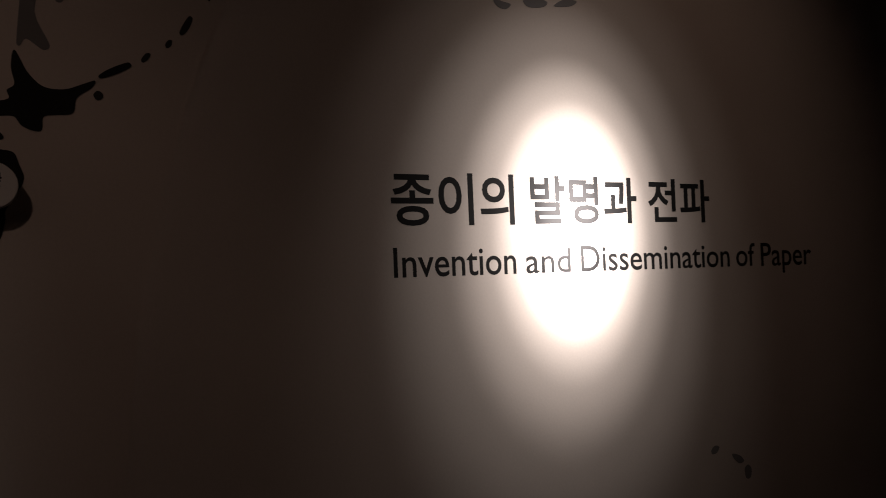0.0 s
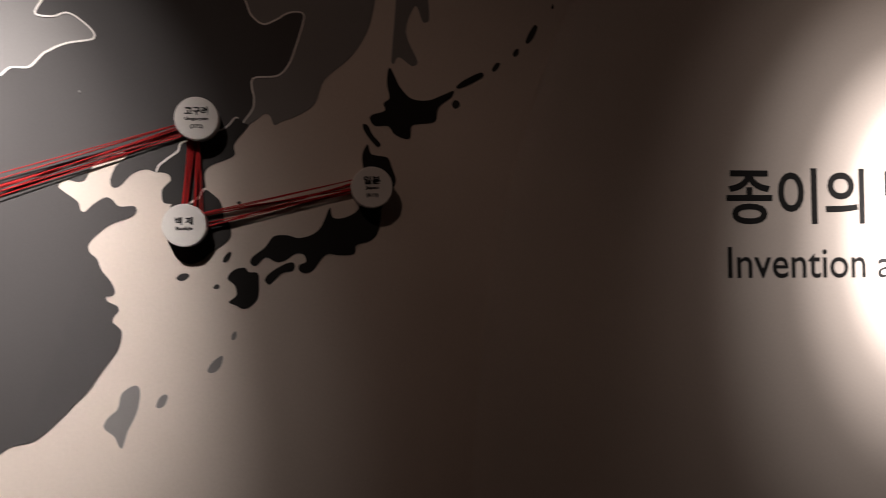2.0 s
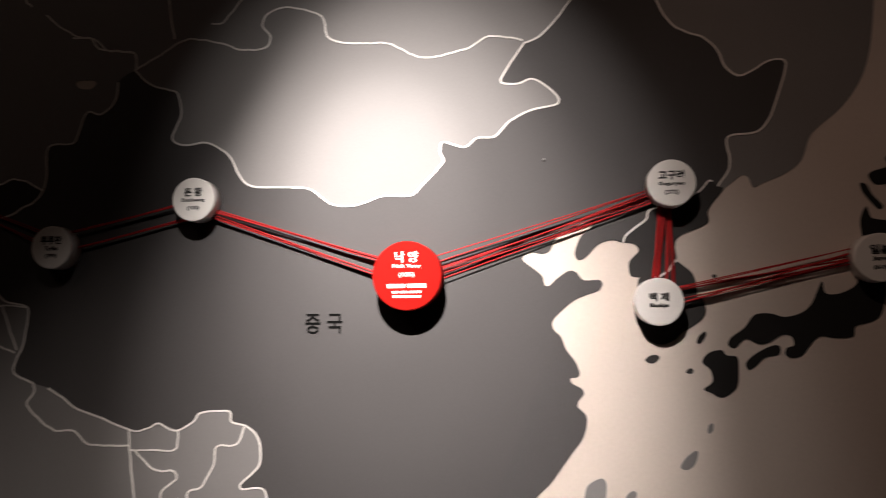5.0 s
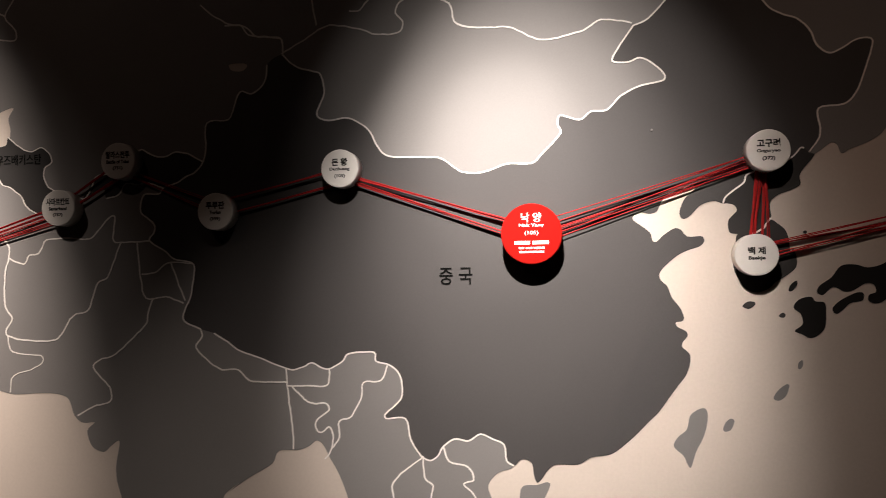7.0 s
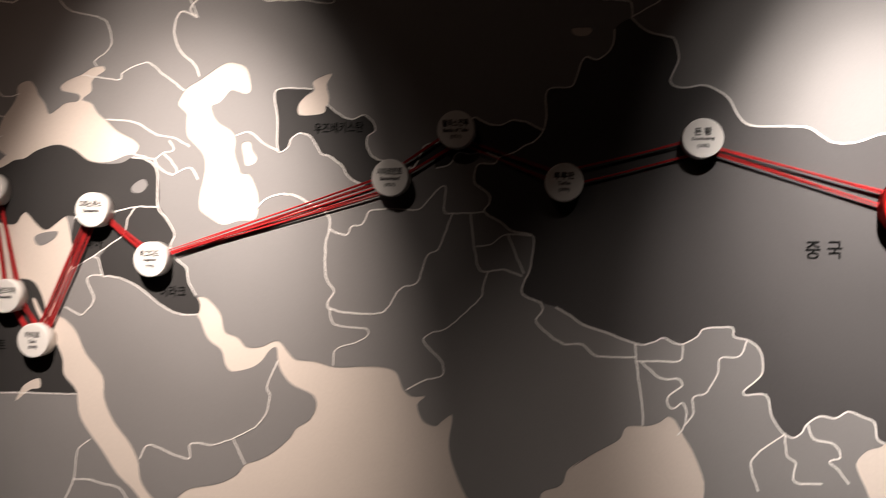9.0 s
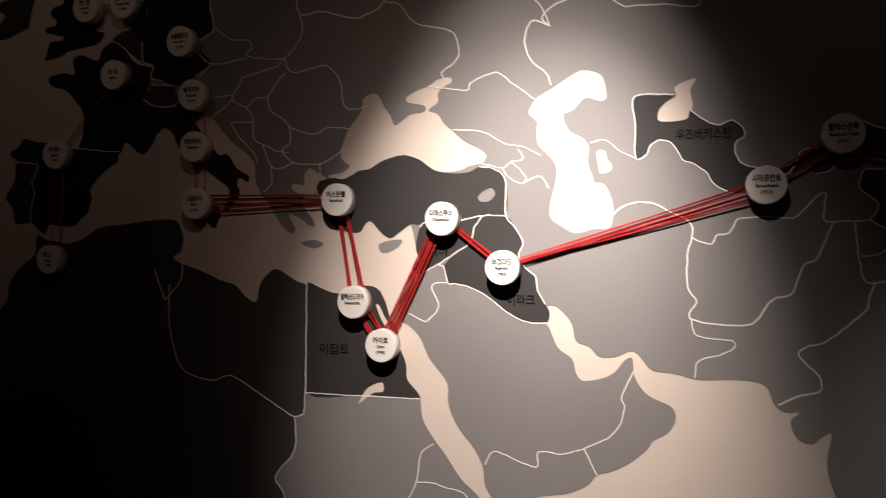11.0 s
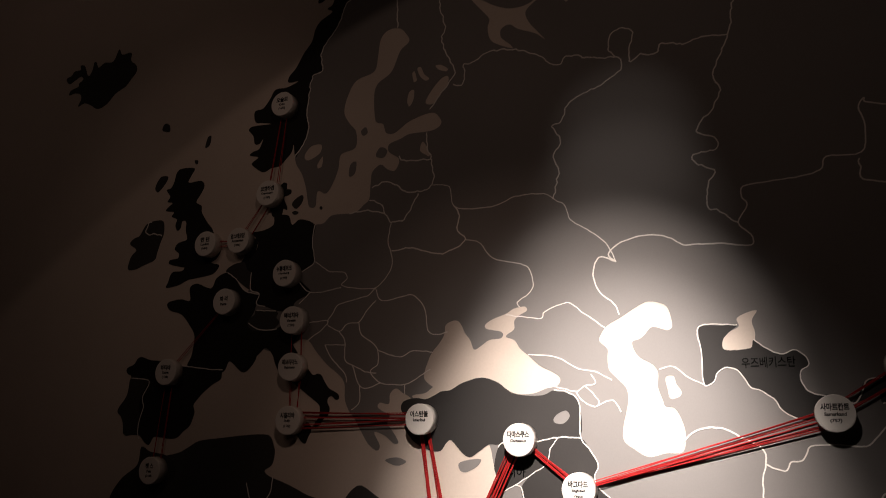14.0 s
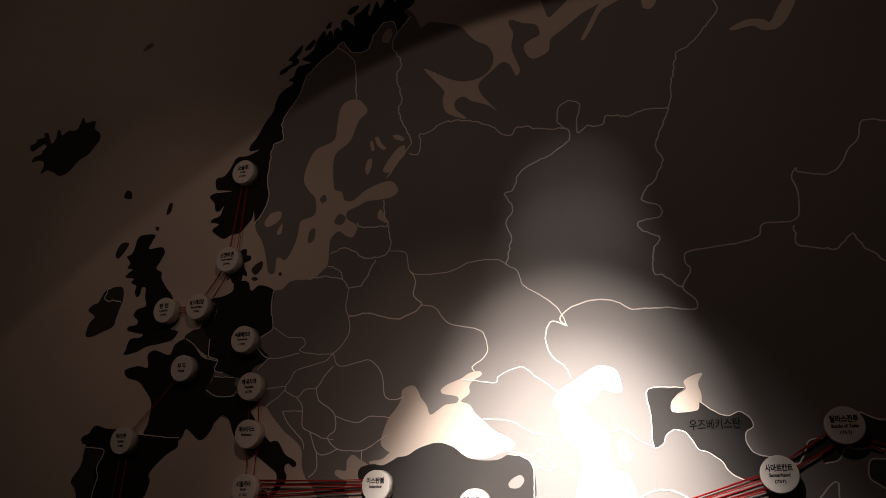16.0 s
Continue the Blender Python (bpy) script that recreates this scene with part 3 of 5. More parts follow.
dark_countries['uzbekistan'] = [(-2.916, 1.98), (-2.87, 1.979), (-2.83, 1.979), (-2.849, 1.963), (-2.865, 1.944), (-2.862, 1.921), (-2.805, 1.923), (-2.797, 1.943), (-2.776, 1.924), (-2.742, 1.907), (-2.71, 1.915), (-2.69, 1.898), (-2.686, 1.88), (-2.702, 1.867), (-2.705, 1.843), (-2.688, 1.818), (-2.643, 1.808), (-2.63, 1.781), (-2.681, 1.757), (-2.72, 1.76), (-2.746, 1.775), (-2.767, 1.806), (-2.793, 1.825), (-2.813, 1.831), (-2.834, 1.869), (-2.861, 1.879), (-2.881, 1.869), (-2.894, 1.846), (-2.915, 1.841), (-2.916, 1.92)]
dark_countries['kyrgyzstan'] = [(-2.468, 1.896), (-2.456, 1.899), (-2.431, 1.886), (-2.406, 1.881), (-2.376, 1.891), (-2.345, 1.885), (-2.311, 1.867), (-2.33, 1.843), (-2.351, 1.835), (-2.369, 1.823), (-2.393, 1.814), (-2.405, 1.811), (-2.442, 1.823), (-2.467, 1.82), (-2.498, 1.824), (-2.516, 1.799), (-2.547, 1.791), (-2.552, 1.812), (-2.579, 1.8), (-2.605, 1.793), (-2.592, 1.812), (-2.574, 1.842), (-2.542, 1.848), (-2.517, 1.866)]
dark_countries['turkey'] = [(-3.714, 1.802), (-3.704, 1.816), (-3.669, 1.823), (-3.641, 1.819), (-3.614, 1.829), (-3.594, 1.839), (-3.567, 1.842), (-3.536, 1.859), (-3.498, 1.87), (-3.468, 1.872), (-3.432, 1.859), (-3.41, 1.842), (-3.389, 1.83), (-3.353, 1.823), (-3.309, 1.824), (-3.281, 1.836), (-3.253, 1.832), (-3.229, 1.82), (-3.216, 1.796), (-3.218, 1.72), (-3.277, 1.718), (-3.32, 1.71), (-3.356, 1.7), (-3.415, 1.706), (-3.437, 1.699), (-3.459, 1.7), (-3.49, 1.68), (-3.513, 1.667), (-3.535, 1.679), (-3.565, 1.71), (-3.58, 1.703), (-3.596, 1.683), (-3.627, 1.684), (-3.658, 1.696), (-3.681, 1.713), (-3.703, 1.745), (-3.69, 1.77), (-3.71, 1.785)]
dark_countries['syria'] = [(-3.434, 1.693), (-3.415, 1.706), (-3.356, 1.7), (-3.32, 1.71), (-3.277, 1.716), (-3.296, 1.689), (-3.306, 1.655), (-3.344, 1.629), (-3.389, 1.602), (-3.419, 1.585), (-3.441, 1.576), (-3.448, 1.59), (-3.44, 1.617), (-3.446, 1.645)]
dark_countries['iraq'] = [(-3.273, 1.716), (-3.218, 1.717), (-3.194, 1.686), (-3.176, 1.652), (-3.188, 1.626), (-3.178, 1.599), (-3.148, 1.572), (-3.142, 1.539), (-3.125, 1.507), (-3.115, 1.486), (-3.123, 1.463), (-3.158, 1.462), (-3.192, 1.472), (-3.234, 1.499), (-3.268, 1.526), (-3.311, 1.547), (-3.346, 1.554), (-3.364, 1.557), (-3.374, 1.595), (-3.344, 1.628), (-3.305, 1.654), (-3.295, 1.689)]
dark_countries['egypt'] = [(-3.747, 1.551), (-3.712, 1.543), (-3.673, 1.529), (-3.626, 1.528), (-3.602, 1.542), (-3.578, 1.548), (-3.548, 1.539), (-3.529, 1.507), (-3.516, 1.465), (-3.498, 1.441), (-3.495, 1.4), (-3.476, 1.353), (-3.473, 1.314), (-3.442, 1.277), (-3.441, 1.267), (-3.597, 1.267), (-3.756, 1.268), (-3.751, 1.414)]
dark_countries['iceland'] = [(-5.153, 3.044), (-5.155, 3.057), (-5.131, 3.064), (-5.119, 3.079), (-5.088, 3.08), (-5.091, 3.098), (-5.07, 3.094), (-5.051, 3.054), (-5.039, 3.047), (-5.026, 3.069), (-5.022, 3.097), (-5.011, 3.097), (-4.996, 3.072), (-4.967, 3.086), (-4.925, 3.083), (-4.902, 3.128), (-4.884, 3.103), (-4.84, 3.102), (-4.838, 3.07), (-4.81, 3.046), (-4.806, 3.018), (-4.829, 2.992), (-4.852, 2.968), (-4.899, 2.947), (-4.937, 2.912), (-4.979, 2.901), (-5.013, 2.921), (-5.049, 2.936), (-5.079, 2.927), (-5.067, 2.958), (-5.077, 2.978), (-5.107, 2.986), (-5.132, 2.983), (-5.127, 3.001), (-5.089, 3.011), (-5.088, 3.023), (-5.068, 3.038), (-5.085, 3.051), (-5.117, 3.038), (-5.138, 3.03)]
dark_countries['britain'] = [(-4.557, 2.608), (-4.501, 2.603), (-4.51, 2.581), (-4.521, 2.554), (-4.469, 2.554), (-4.453, 2.536), (-4.464, 2.509), (-4.482, 2.481), (-4.459, 2.465), (-4.456, 2.443), (-4.431, 2.407), (-4.408, 2.381), (-4.39, 2.345), (-4.369, 2.317), (-4.369, 2.296), (-4.382, 2.277), (-4.401, 2.266), (-4.371, 2.257), (-4.374, 2.243), (-4.392, 2.228), (-4.441, 2.221), (-4.49, 2.216), (-4.527, 2.202), (-4.578, 2.196), (-4.573, 2.213), (-4.559, 2.246), (-4.52, 2.248), (-4.509, 2.258), (-4.531, 2.264), (-4.575, 2.277), (-4.572, 2.289), (-4.54, 2.293), (-4.537, 2.308), (-4.556, 2.325), (-4.548, 2.342), (-4.533, 2.348), (-4.508, 2.355), (-4.516, 2.385), (-4.518, 2.417), (-4.535, 2.419), (-4.539, 2.397), (-4.552, 2.389), (-4.562, 2.408), (-4.558, 2.429)] + [(-4.581, 2.441), (-4.573, 2.456), (-4.608, 2.464), (-4.598, 2.477), (-4.582, 2.489), (-4.605, 2.496), (-4.595, 2.513), (-4.613, 2.538), (-4.594, 2.544), (-4.583, 2.564), (-4.575, 2.596)]
dark_countries['ireland'] = [(-4.752, 2.273), (-4.749, 2.302), (-4.74, 2.321), (-4.723, 2.339), (-4.754, 2.362), (-4.737, 2.38), (-4.714, 2.387), (-4.688, 2.425), (-4.647, 2.434), (-4.615, 2.427), (-4.609, 2.387), (-4.619, 2.358), (-4.631, 2.32), (-4.639, 2.296), (-4.685, 2.281), (-4.72, 2.27)]
dark_countries['france'] = [(-4.566, 2.145), (-4.514, 2.154), (-4.475, 2.147), (-4.48, 2.188), (-4.452, 2.201), (-4.394, 2.181), (-4.375, 2.213), (-4.333, 2.228), (-4.297, 2.203), (-4.261, 2.164), (-4.207, 2.149), (-4.215, 2.12), (-4.223, 2.094), (-4.241, 2.061), (-4.223, 2.034), (-4.228, 1.991), (-4.204, 1.956), (-4.233, 1.916), (-4.257, 1.912), (-4.292, 1.94), (-4.307, 1.944), (-4.325, 1.914), (-4.384, 1.917), (-4.463, 1.934), (-4.452, 1.968), (-4.446, 2.029), (-4.469, 2.066), (-4.507, 2.104), (-4.555, 2.12)]
dark_countries['spain'] = [(-4.715, 1.931), (-4.708, 1.94), (-4.685, 1.949), (-4.671, 1.967), (-4.655, 1.972), (-4.618, 1.961), (-4.571, 1.956), (-4.512, 1.945), (-4.45, 1.932), (-4.333, 1.923), (-4.33, 1.907), (-4.333, 1.891), (-4.363, 1.876), (-4.395, 1.853), (-4.416, 1.833), (-4.43, 1.815), (-4.424, 1.794), (-4.43, 1.771), (-4.44, 1.75), (-4.461, 1.736), (-4.482, 1.718), (-4.509, 1.713), (-4.555, 1.718), (-4.578, 1.718), (-4.593, 1.695), (-4.61, 1.7), (-4.624, 1.713), (-4.637, 1.723), (-4.668, 1.725), (-4.692, 1.722), (-4.704, 1.731), (-4.709, 1.76), (-4.72, 1.782), (-4.736, 1.797), (-4.73, 1.814), (-4.71, 1.838), (-4.7, 1.86), (-4.697, 1.893), (-4.692, 1.912), (-4.707, 1.918)]
dark_countries['morocco'] = [(-4.623, 1.688), (-4.587, 1.674), (-4.518, 1.662), (-4.487, 1.635), (-4.482, 1.6), (-4.559, 1.526), (-4.593, 1.507), (-4.711, 1.476), (-4.743, 1.443), (-4.783, 1.445), (-4.736, 1.502), (-4.732, 1.539), (-4.691, 1.592), (-4.633, 1.633)]
dark_countries['italy'] = [(-4.225, 2.034), (-4.177, 2.041), (-4.136, 2.039), (-4.098, 2.056), (-4.054, 2.05), (-4.049, 2.025), (-4.064, 2.006), (-4.074, 1.987), (-4.063, 1.97), (-4.047, 1.947), (-4.03, 1.926), (-4.014, 1.907), (-4.0, 1.895), (-3.987, 1.898), (-3.973, 1.894), (-3.96, 1.874), (-3.946, 1.856), (-3.925, 1.845), (-3.912, 1.835), (-3.913, 1.824), (-3.923, 1.823), (-3.936, 1.833), (-3.947, 1.828), (-3.949, 1.815), (-3.941, 1.798), (-3.946, 1.779), (-3.961, 1.768), (-3.974, 1.75), (-3.993, 1.748), (-3.986, 1.761), (-3.976, 1.774), (-3.973, 1.792), (-3.977, 1.809), (-3.997, 1.824), (-4.028, 1.846), (-4.06, 1.868), (-4.092, 1.884), (-4.117, 1.904), (-4.134, 1.93), (-4.145, 1.958), (-4.162, 1.976), (-4.177, 1.98), (-4.197, 1.963), (-4.217, 1.954), (-4.229, 1.992)]
dark_countries['sicily'] = [(-4.056, 1.734), (-4.049, 1.744), (-4.035, 1.753), (-4.014, 1.76), (-4.003, 1.752), (-4.0, 1.735), (-4.009, 1.719), (-4.017, 1.701), (-4.028, 1.703), (-4.044, 1.719)]
dark_countries['germany'] = [(-4.015, 2.352), (-4.022, 2.299), (-4.012, 2.235), (-4.037, 2.217), (-4.076, 2.197), (-4.044, 2.168), (-4.022, 2.141), (-4.071, 2.118), (-4.089, 2.094), (-4.13, 2.091), (-4.182, 2.109), (-4.215, 2.12), (-4.207, 2.151), (-4.24, 2.166), (-4.241, 2.22), (-4.233, 2.274), (-4.222, 2.318), (-4.246, 2.349), (-4.204, 2.354), (-4.168, 2.368), (-4.164, 2.396), (-4.133, 2.398), (-4.111, 2.39), (-4.098, 2.361), (-4.068, 2.376)]
dark_countries['denmark'] = [(-4.192, 2.447), (-4.177, 2.469), (-4.16, 2.479), (-4.153, 2.493), (-4.136, 2.504), (-4.125, 2.499), (-4.124, 2.482), (-4.109, 2.478), (-4.108, 2.465), (-4.122, 2.459), (-4.133, 2.456), (-4.129, 2.439), (-4.12, 2.423), (-4.121, 2.412), (-4.134, 2.417), (-4.137, 2.403), (-4.145, 2.394), (-4.171, 2.395), (-4.181, 2.417)]
dark_countries['zealand'] = [(-4.101, 2.424), (-4.1, 2.435), (-4.084, 2.448), (-4.065, 2.454), (-4.062, 2.44), (-4.071, 2.423), (-4.087, 2.412)]
dark_countries['low_countries'] = [(-4.333, 2.228), (-4.312, 2.244), (-4.281, 2.26), (-4.263, 2.295), (-4.255, 2.322), (-4.223, 2.328), (-4.233, 2.274), (-4.241, 2.22), (-4.245, 2.17), (-4.297, 2.203)]
dark_countries['norway'] = [(-3.534, 3.311), (-3.545, 3.266), (-3.575, 3.252), (-3.561, 3.227), (-3.601, 3.173), (-3.609, 3.214), (-3.646, 3.223), (-3.683, 3.185), (-3.707, 3.135), (-3.765, 3.145), (-3.795, 3.187), (-3.816, 3.172), (-3.854, 3.148), (-3.927, 3.09), (-3.957, 3.021), (-3.997, 2.966), (-4.017, 2.928), (-4.009, 2.868), (-4.045, 2.854), (-4.061, 2.751), (-4.055, 2.66), (-4.084, 2.605), (-4.099, 2.584)] + [(-4.107, 2.63), (-4.114, 2.604), (-4.134, 2.583), (-4.156, 2.563), (-4.188, 2.56), (-4.216, 2.55), (-4.242, 2.563), (-4.266, 2.586), (-4.241, 2.604), (-4.275, 2.615), (-4.265, 2.626), (-4.239, 2.634), (-4.226, 2.668), (-4.24, 2.652), (-4.258, 2.653), (-4.266, 2.682), (-4.286, 2.706), (-4.269, 2.717), (-4.196, 2.714), (-4.235, 2.724), (-4.261, 2.731), (-4.266, 2.769), (-4.233, 2.775), (-4.208, 2.804), (-4.188, 2.834), (-4.143, 2.834), (-4.1, 2.849), (-4.138, 2.85), (-4.137, 2.871), (-4.112, 2.897), (-4.084, 2.945), (-4.055, 2.981), (-4.044, 3.022), (-4.024, 3.05), (-3.981, 3.073), (-4.001, 3.088), (-3.982, 3.099), (-3.968, 3.131), (-3.94, 3.135)] + [(-3.916, 3.138), (-3.95, 3.157), (-3.93, 3.17), (-3.907, 3.187), (-3.899, 3.213), (-3.885, 3.234), (-3.868, 3.25), (-3.861, 3.228), (-3.848, 3.245), (-3.839, 3.238), (-3.834, 3.213), (-3.831, 3.241), (-3.818, 3.249), (-3.801, 3.233), (-3.806, 3.263), (-3.789, 3.274), (-3.767, 3.253), (-3.754, 3.241), (-3.757, 3.277), (-3.73, 3.292), (-3.698, 3.315), (-3.706, 3.277), (-3.696, 3.265), (-3.684, 3.293), (-3.671, 3.314), (-3.661, 3.283), (-3.646, 3.305), (-3.64, 3.339), (-3.626, 3.336), (-3.605, 3.293), (-3.595, 3.328)]
dark_countries['lofoten_a'] = [(-4.005, 3.168), (-3.986, 3.186), (-3.963, 3.209), (-3.95, 3.212), (-3.958, 3.188), (-3.974, 3.172), (-3.963, 3.158), (-3.969, 3.144), (-3.995, 3.135), (-4.021, 3.119), (-4.036, 3.118), (-4.035, 3.131), (-4.011, 3.143), (-3.987, 3.155)]
dark_countries['lofoten_b'] = [(-3.942, 3.191), (-3.93, 3.21), (-3.906, 3.226), (-3.904, 3.21), (-3.92, 3.192)]
dark_countries['lofoten_c'] = [(-3.862, 3.26), (-3.854, 3.275), (-3.843, 3.277), (-3.846, 3.258), (-3.857, 3.254)]
dark_countries['lofoten_d'] = [(-3.783, 3.295), (-3.768, 3.314), (-3.741, 3.317), (-3.747, 3.301), (-3.764, 3.288)]
dark_countries['funen'] = [(-4.101, 2.4), (-4.093, 2.405), (-4.08, 2.402), (-4.078, 2.396), (-4.09, 2.393)]
dark_countries['bornholm'] = [(-4.0, 2.409), (-3.992, 2.408), (-3.992, 2.399), (-4.0, 2.401)]
dark_countries['portugal'] = [(-4.689, 1.91), (-4.66, 1.905), (-4.619, 1.898), (-4.633, 1.864), (-4.647, 1.827), (-4.641, 1.782), (-4.641, 1.745), (-4.649, 1.727), (-4.668, 1.727), (-4.689, 1.723), (-4.702, 1.733), (-4.707, 1.76), (-4.718, 1.782), (-4.734, 1.797), (-4.728, 1.814), (-4.708, 1.838), (-4.697, 1.86), (-4.695, 1.893)]
dark_countries['belgium'] = [(-4.34, 2.232), (-4.313, 2.252), (-4.292, 2.256), (-4.27, 2.256), (-4.257, 2.231), (-4.243, 2.219), (-4.241, 2.168), (-4.274, 2.185), (-4.298, 2.205)]
dark_countries['switzerland'] = [(-4.217, 2.098), (-4.176, 2.099), (-4.145, 2.095), (-4.134, 2.085), (-4.139, 2.072), (-4.127, 2.058), (-4.142, 2.041), (-4.166, 2.036), (-4.222, 2.036), (-4.245, 2.058), (-4.236, 2.075), (-4.22, 2.086)]
pale_islands = {}
pale_islands['kola_isle'] = [(-3.117, 3.202), (-3.108, 3.119), (-3.098, 3.103), (-3.075, 3.12), (-3.047, 3.143), (-3.024, 3.177)]
pale_islands['sakhalin'] = [(-0.733, 2.245), (-0.692, 2.24), (-0.661, 2.117), (-0.656, 2.05), (-0.669, 2.045), (-0.684, 2.078), (-0.705, 2.023), (-0.682, 1.963), (-0.694, 1.954), (-0.72, 1.972), (-0.731, 1.958), (-0.736, 1.963), (-0.726, 2.062), (-0.72, 2.15), (-0.729, 2.195)]
pale_islands['kamchatka'] = [(-0.354, 2.262), (-0.267, 2.262), (-0.273, 2.222), (-0.3, 2.171), (-0.335, 2.13), (-0.35, 2.129), (-0.348, 2.16), (-0.354, 2.205)]
pale_islands['kuril_b'] = [(-0.526, 1.95), (-0.517, 1.963), (-0.508, 1.963), (-0.513, 1.952), (-0.522, 1.945)]
pale_islands['kuril_c'] = [(-0.48, 1.984), (-0.474, 1.993), (-0.467, 1.993), (-0.469, 1.982), (-0.477, 1.977)]
pale_islands['kuril_d'] = [(-0.452, 2.01), (-0.444, 2.028), (-0.432, 2.045), (-0.425, 2.04), (-0.435, 2.017), (-0.447, 2.005)]
pale_islands['kuril_e'] = [(-0.377, 2.107), (-0.367, 2.12), (-0.358, 2.12), (-0.365, 2.108), (-0.375, 2.103)]
pale_islands['kuril_f'] = [(-0.394, 2.082), (-0.39, 2.091), (-0.388, 2.084), (-0.39, 2.08)]
pale_islands['kuril_g'] = [(-0.613, 1.877), (-0.606, 1.885), (-0.597, 1.881), (-0.597, 1.872), (-0.607, 1.867)]
pale_islands['jeju'] = [(-1.165, 1.533), (-1.156, 1.542), (-1.143, 1.542), (-1.141, 1.536), (-1.153, 1.528)]
pale_islands['goto'] = [(-1.097, 1.513), (-1.09, 1.52), (-1.084, 1.516), (-1.088, 1.51)]
pale_islands['ulleung'] = [(-1.048, 1.679), (-1.043, 1.682), (-1.04, 1.679), (-1.043, 1.675)]
pale_islands['ryukyu_a'] = [(-1.064, 1.411), (-1.062, 1.422), (-1.055, 1.426), (-1.055, 1.415), (-1.06, 1.409)]
pale_islands['ryukyu_b'] = [(-1.111, 1.351), (-1.102, 1.367), (-1.086, 1.379), (-1.081, 1.377), (-1.087, 1.357), (-1.1, 1.347)]
pale_islands['ryukyu_c'] = [(-1.208, 1.289), (-1.202, 1.303), (-1.192, 1.31), (-1.186, 1.305), (-1.193, 1.288), (-1.204, 1.284)]
pale_islands['taiwan'] = [(-1.304, 1.256), (-1.295, 1.272), (-1.278, 1.287), (-1.271, 1.314), (-1.257, 1.326), (-1.243, 1.33), (-1.237, 1.32), (-1.239, 1.296), (-1.247, 1.27), (-1.261, 1.243), (-1.266, 1.227), (-1.272, 1.211), (-1.278, 1.217), (-1.285, 1.234), (-1.3, 1.247)]
pale_islands['hainan'] = [(-1.614, 1.154), (-1.605, 1.166), (-1.579, 1.168), (-1.56, 1.174), (-1.552, 1.17), (-1.561, 1.147), (-1.577, 1.121), (-1.597, 1.107), (-1.614, 1.123)]
pale_islands['crete'] = [(-3.761, 1.657), (-3.726, 1.665), (-3.697, 1.654), (-3.726, 1.643)]
pale_islands['cyprus'] = [(-3.544, 1.651), (-3.521, 1.66), (-3.483, 1.663), (-3.491, 1.646), (-3.522, 1.63), (-3.54, 1.633)]
pale_islands['hebrides'] = [(-4.665, 2.554), (-4.645, 2.589), (-4.613, 2.588), (-4.618, 2.568), (-4.65, 2.536)]
pale_islands['jan_mayen'] = [(-4.652, 3.357), (-4.624, 3.384), (-4.603, 3.381), (-4.614, 3.364)]
pale_islands['faroe'] = [(-4.657, 2.764), (-4.648, 2.788), (-4.627, 2.78), (-4.624, 2.754)]
pale_islands['shetland'] = [(-4.462, 2.671), (-4.454, 2.707), (-4.44, 2.709), (-4.444, 2.678)]
pale_islands['orkney'] = [(-4.502, 2.631), (-4.488, 2.629), (-4.489, 2.617), (-4.498, 2.618)]
pale_islands['gotland'] = [(-3.901, 2.494), (-3.897, 2.531), (-3.877, 2.538), (-3.881, 2.501)]
pale_islands['saaremaa'] = [(-3.81, 2.547), (-3.795, 2.573), (-3.771, 2.56), (-3.784, 2.538)]
pale_islands['aland'] = [(-3.863, 2.636), (-3.847, 2.647), (-3.84, 2.627), (-3.856, 2.62)]
pale_islands['aleutian_a'] = [(0.301, 2.173), (0.331, 2.169), (0.355, 2.165), (0.339, 2.151), (0.314, 2.155)]
pale_islands['aleutian_b'] = [(0.393, 2.181), (0.429, 2.192), (0.47, 2.185), (0.458, 2.171), (0.409, 2.165)]
pale_islands['aleutian_c'] = [(0.492, 2.179), (0.526, 2.198), (0.568, 2.199), (0.552, 2.185), (0.51, 2.177)]
pale_islands['pacific_a'] = [(1.006, 0.936), (1.021, 0.947), (1.04, 0.941), (1.03, 0.926), (1.01, 0.924)]
pale_islands['pacific_b'] = [(1.095, 0.911), (1.127, 0.901), (1.146, 0.882), (1.126, 0.877), (1.102, 0.895)]
pale_islands['pacific_c'] = [(1.147, 0.856), (1.163, 0.867), (1.178, 0.85), (1.171, 0.826), (1.153, 0.828)]
pale_islands['canary_a'] = [(-4.888, 1.441), (-4.87, 1.456), (-4.839, 1.48), (-4.835, 1.462), (-4.867, 1.432)]
pale_islands['canary_b'] = [(-4.939, 1.431), (-4.929, 1.45), (-4.916, 1.453), (-4.92, 1.432)]
pale_islands['canary_c'] = [(-5.001, 1.422), (-4.991, 1.436), (-4.983, 1.429), (-4.99, 1.417)]
lakes = {}
lakes['van'] = [(-3.285, 1.764), (-3.272, 1.777), (-3.252, 1.784), (-3.243, 1.77), (-3.258, 1.753), (-3.28, 1.753)]
lakes['suez'] = [(-3.554, 1.5), (-3.545, 1.497), (-3.531, 1.469), (-3.514, 1.441), (-3.526, 1.441), (-3.543, 1.469)]
lakes['nile_lake'] = [(-3.594, 1.255), (-3.605, 1.248), (-3.597, 1.265), (-3.581, 1.287), (-3.552, 1.302), (-3.538, 1.302), (-3.539, 1.281), (-3.565, 1.276)]
borders = []
borders.append([(-2.12, 2.101), (-2.125, 2.134), (-2.152, 2.139), (-2.199, 2.146), (-2.217, 2.168), (-2.241, 2.172), (-2.277, 2.191), (-2.314, 2.222)])
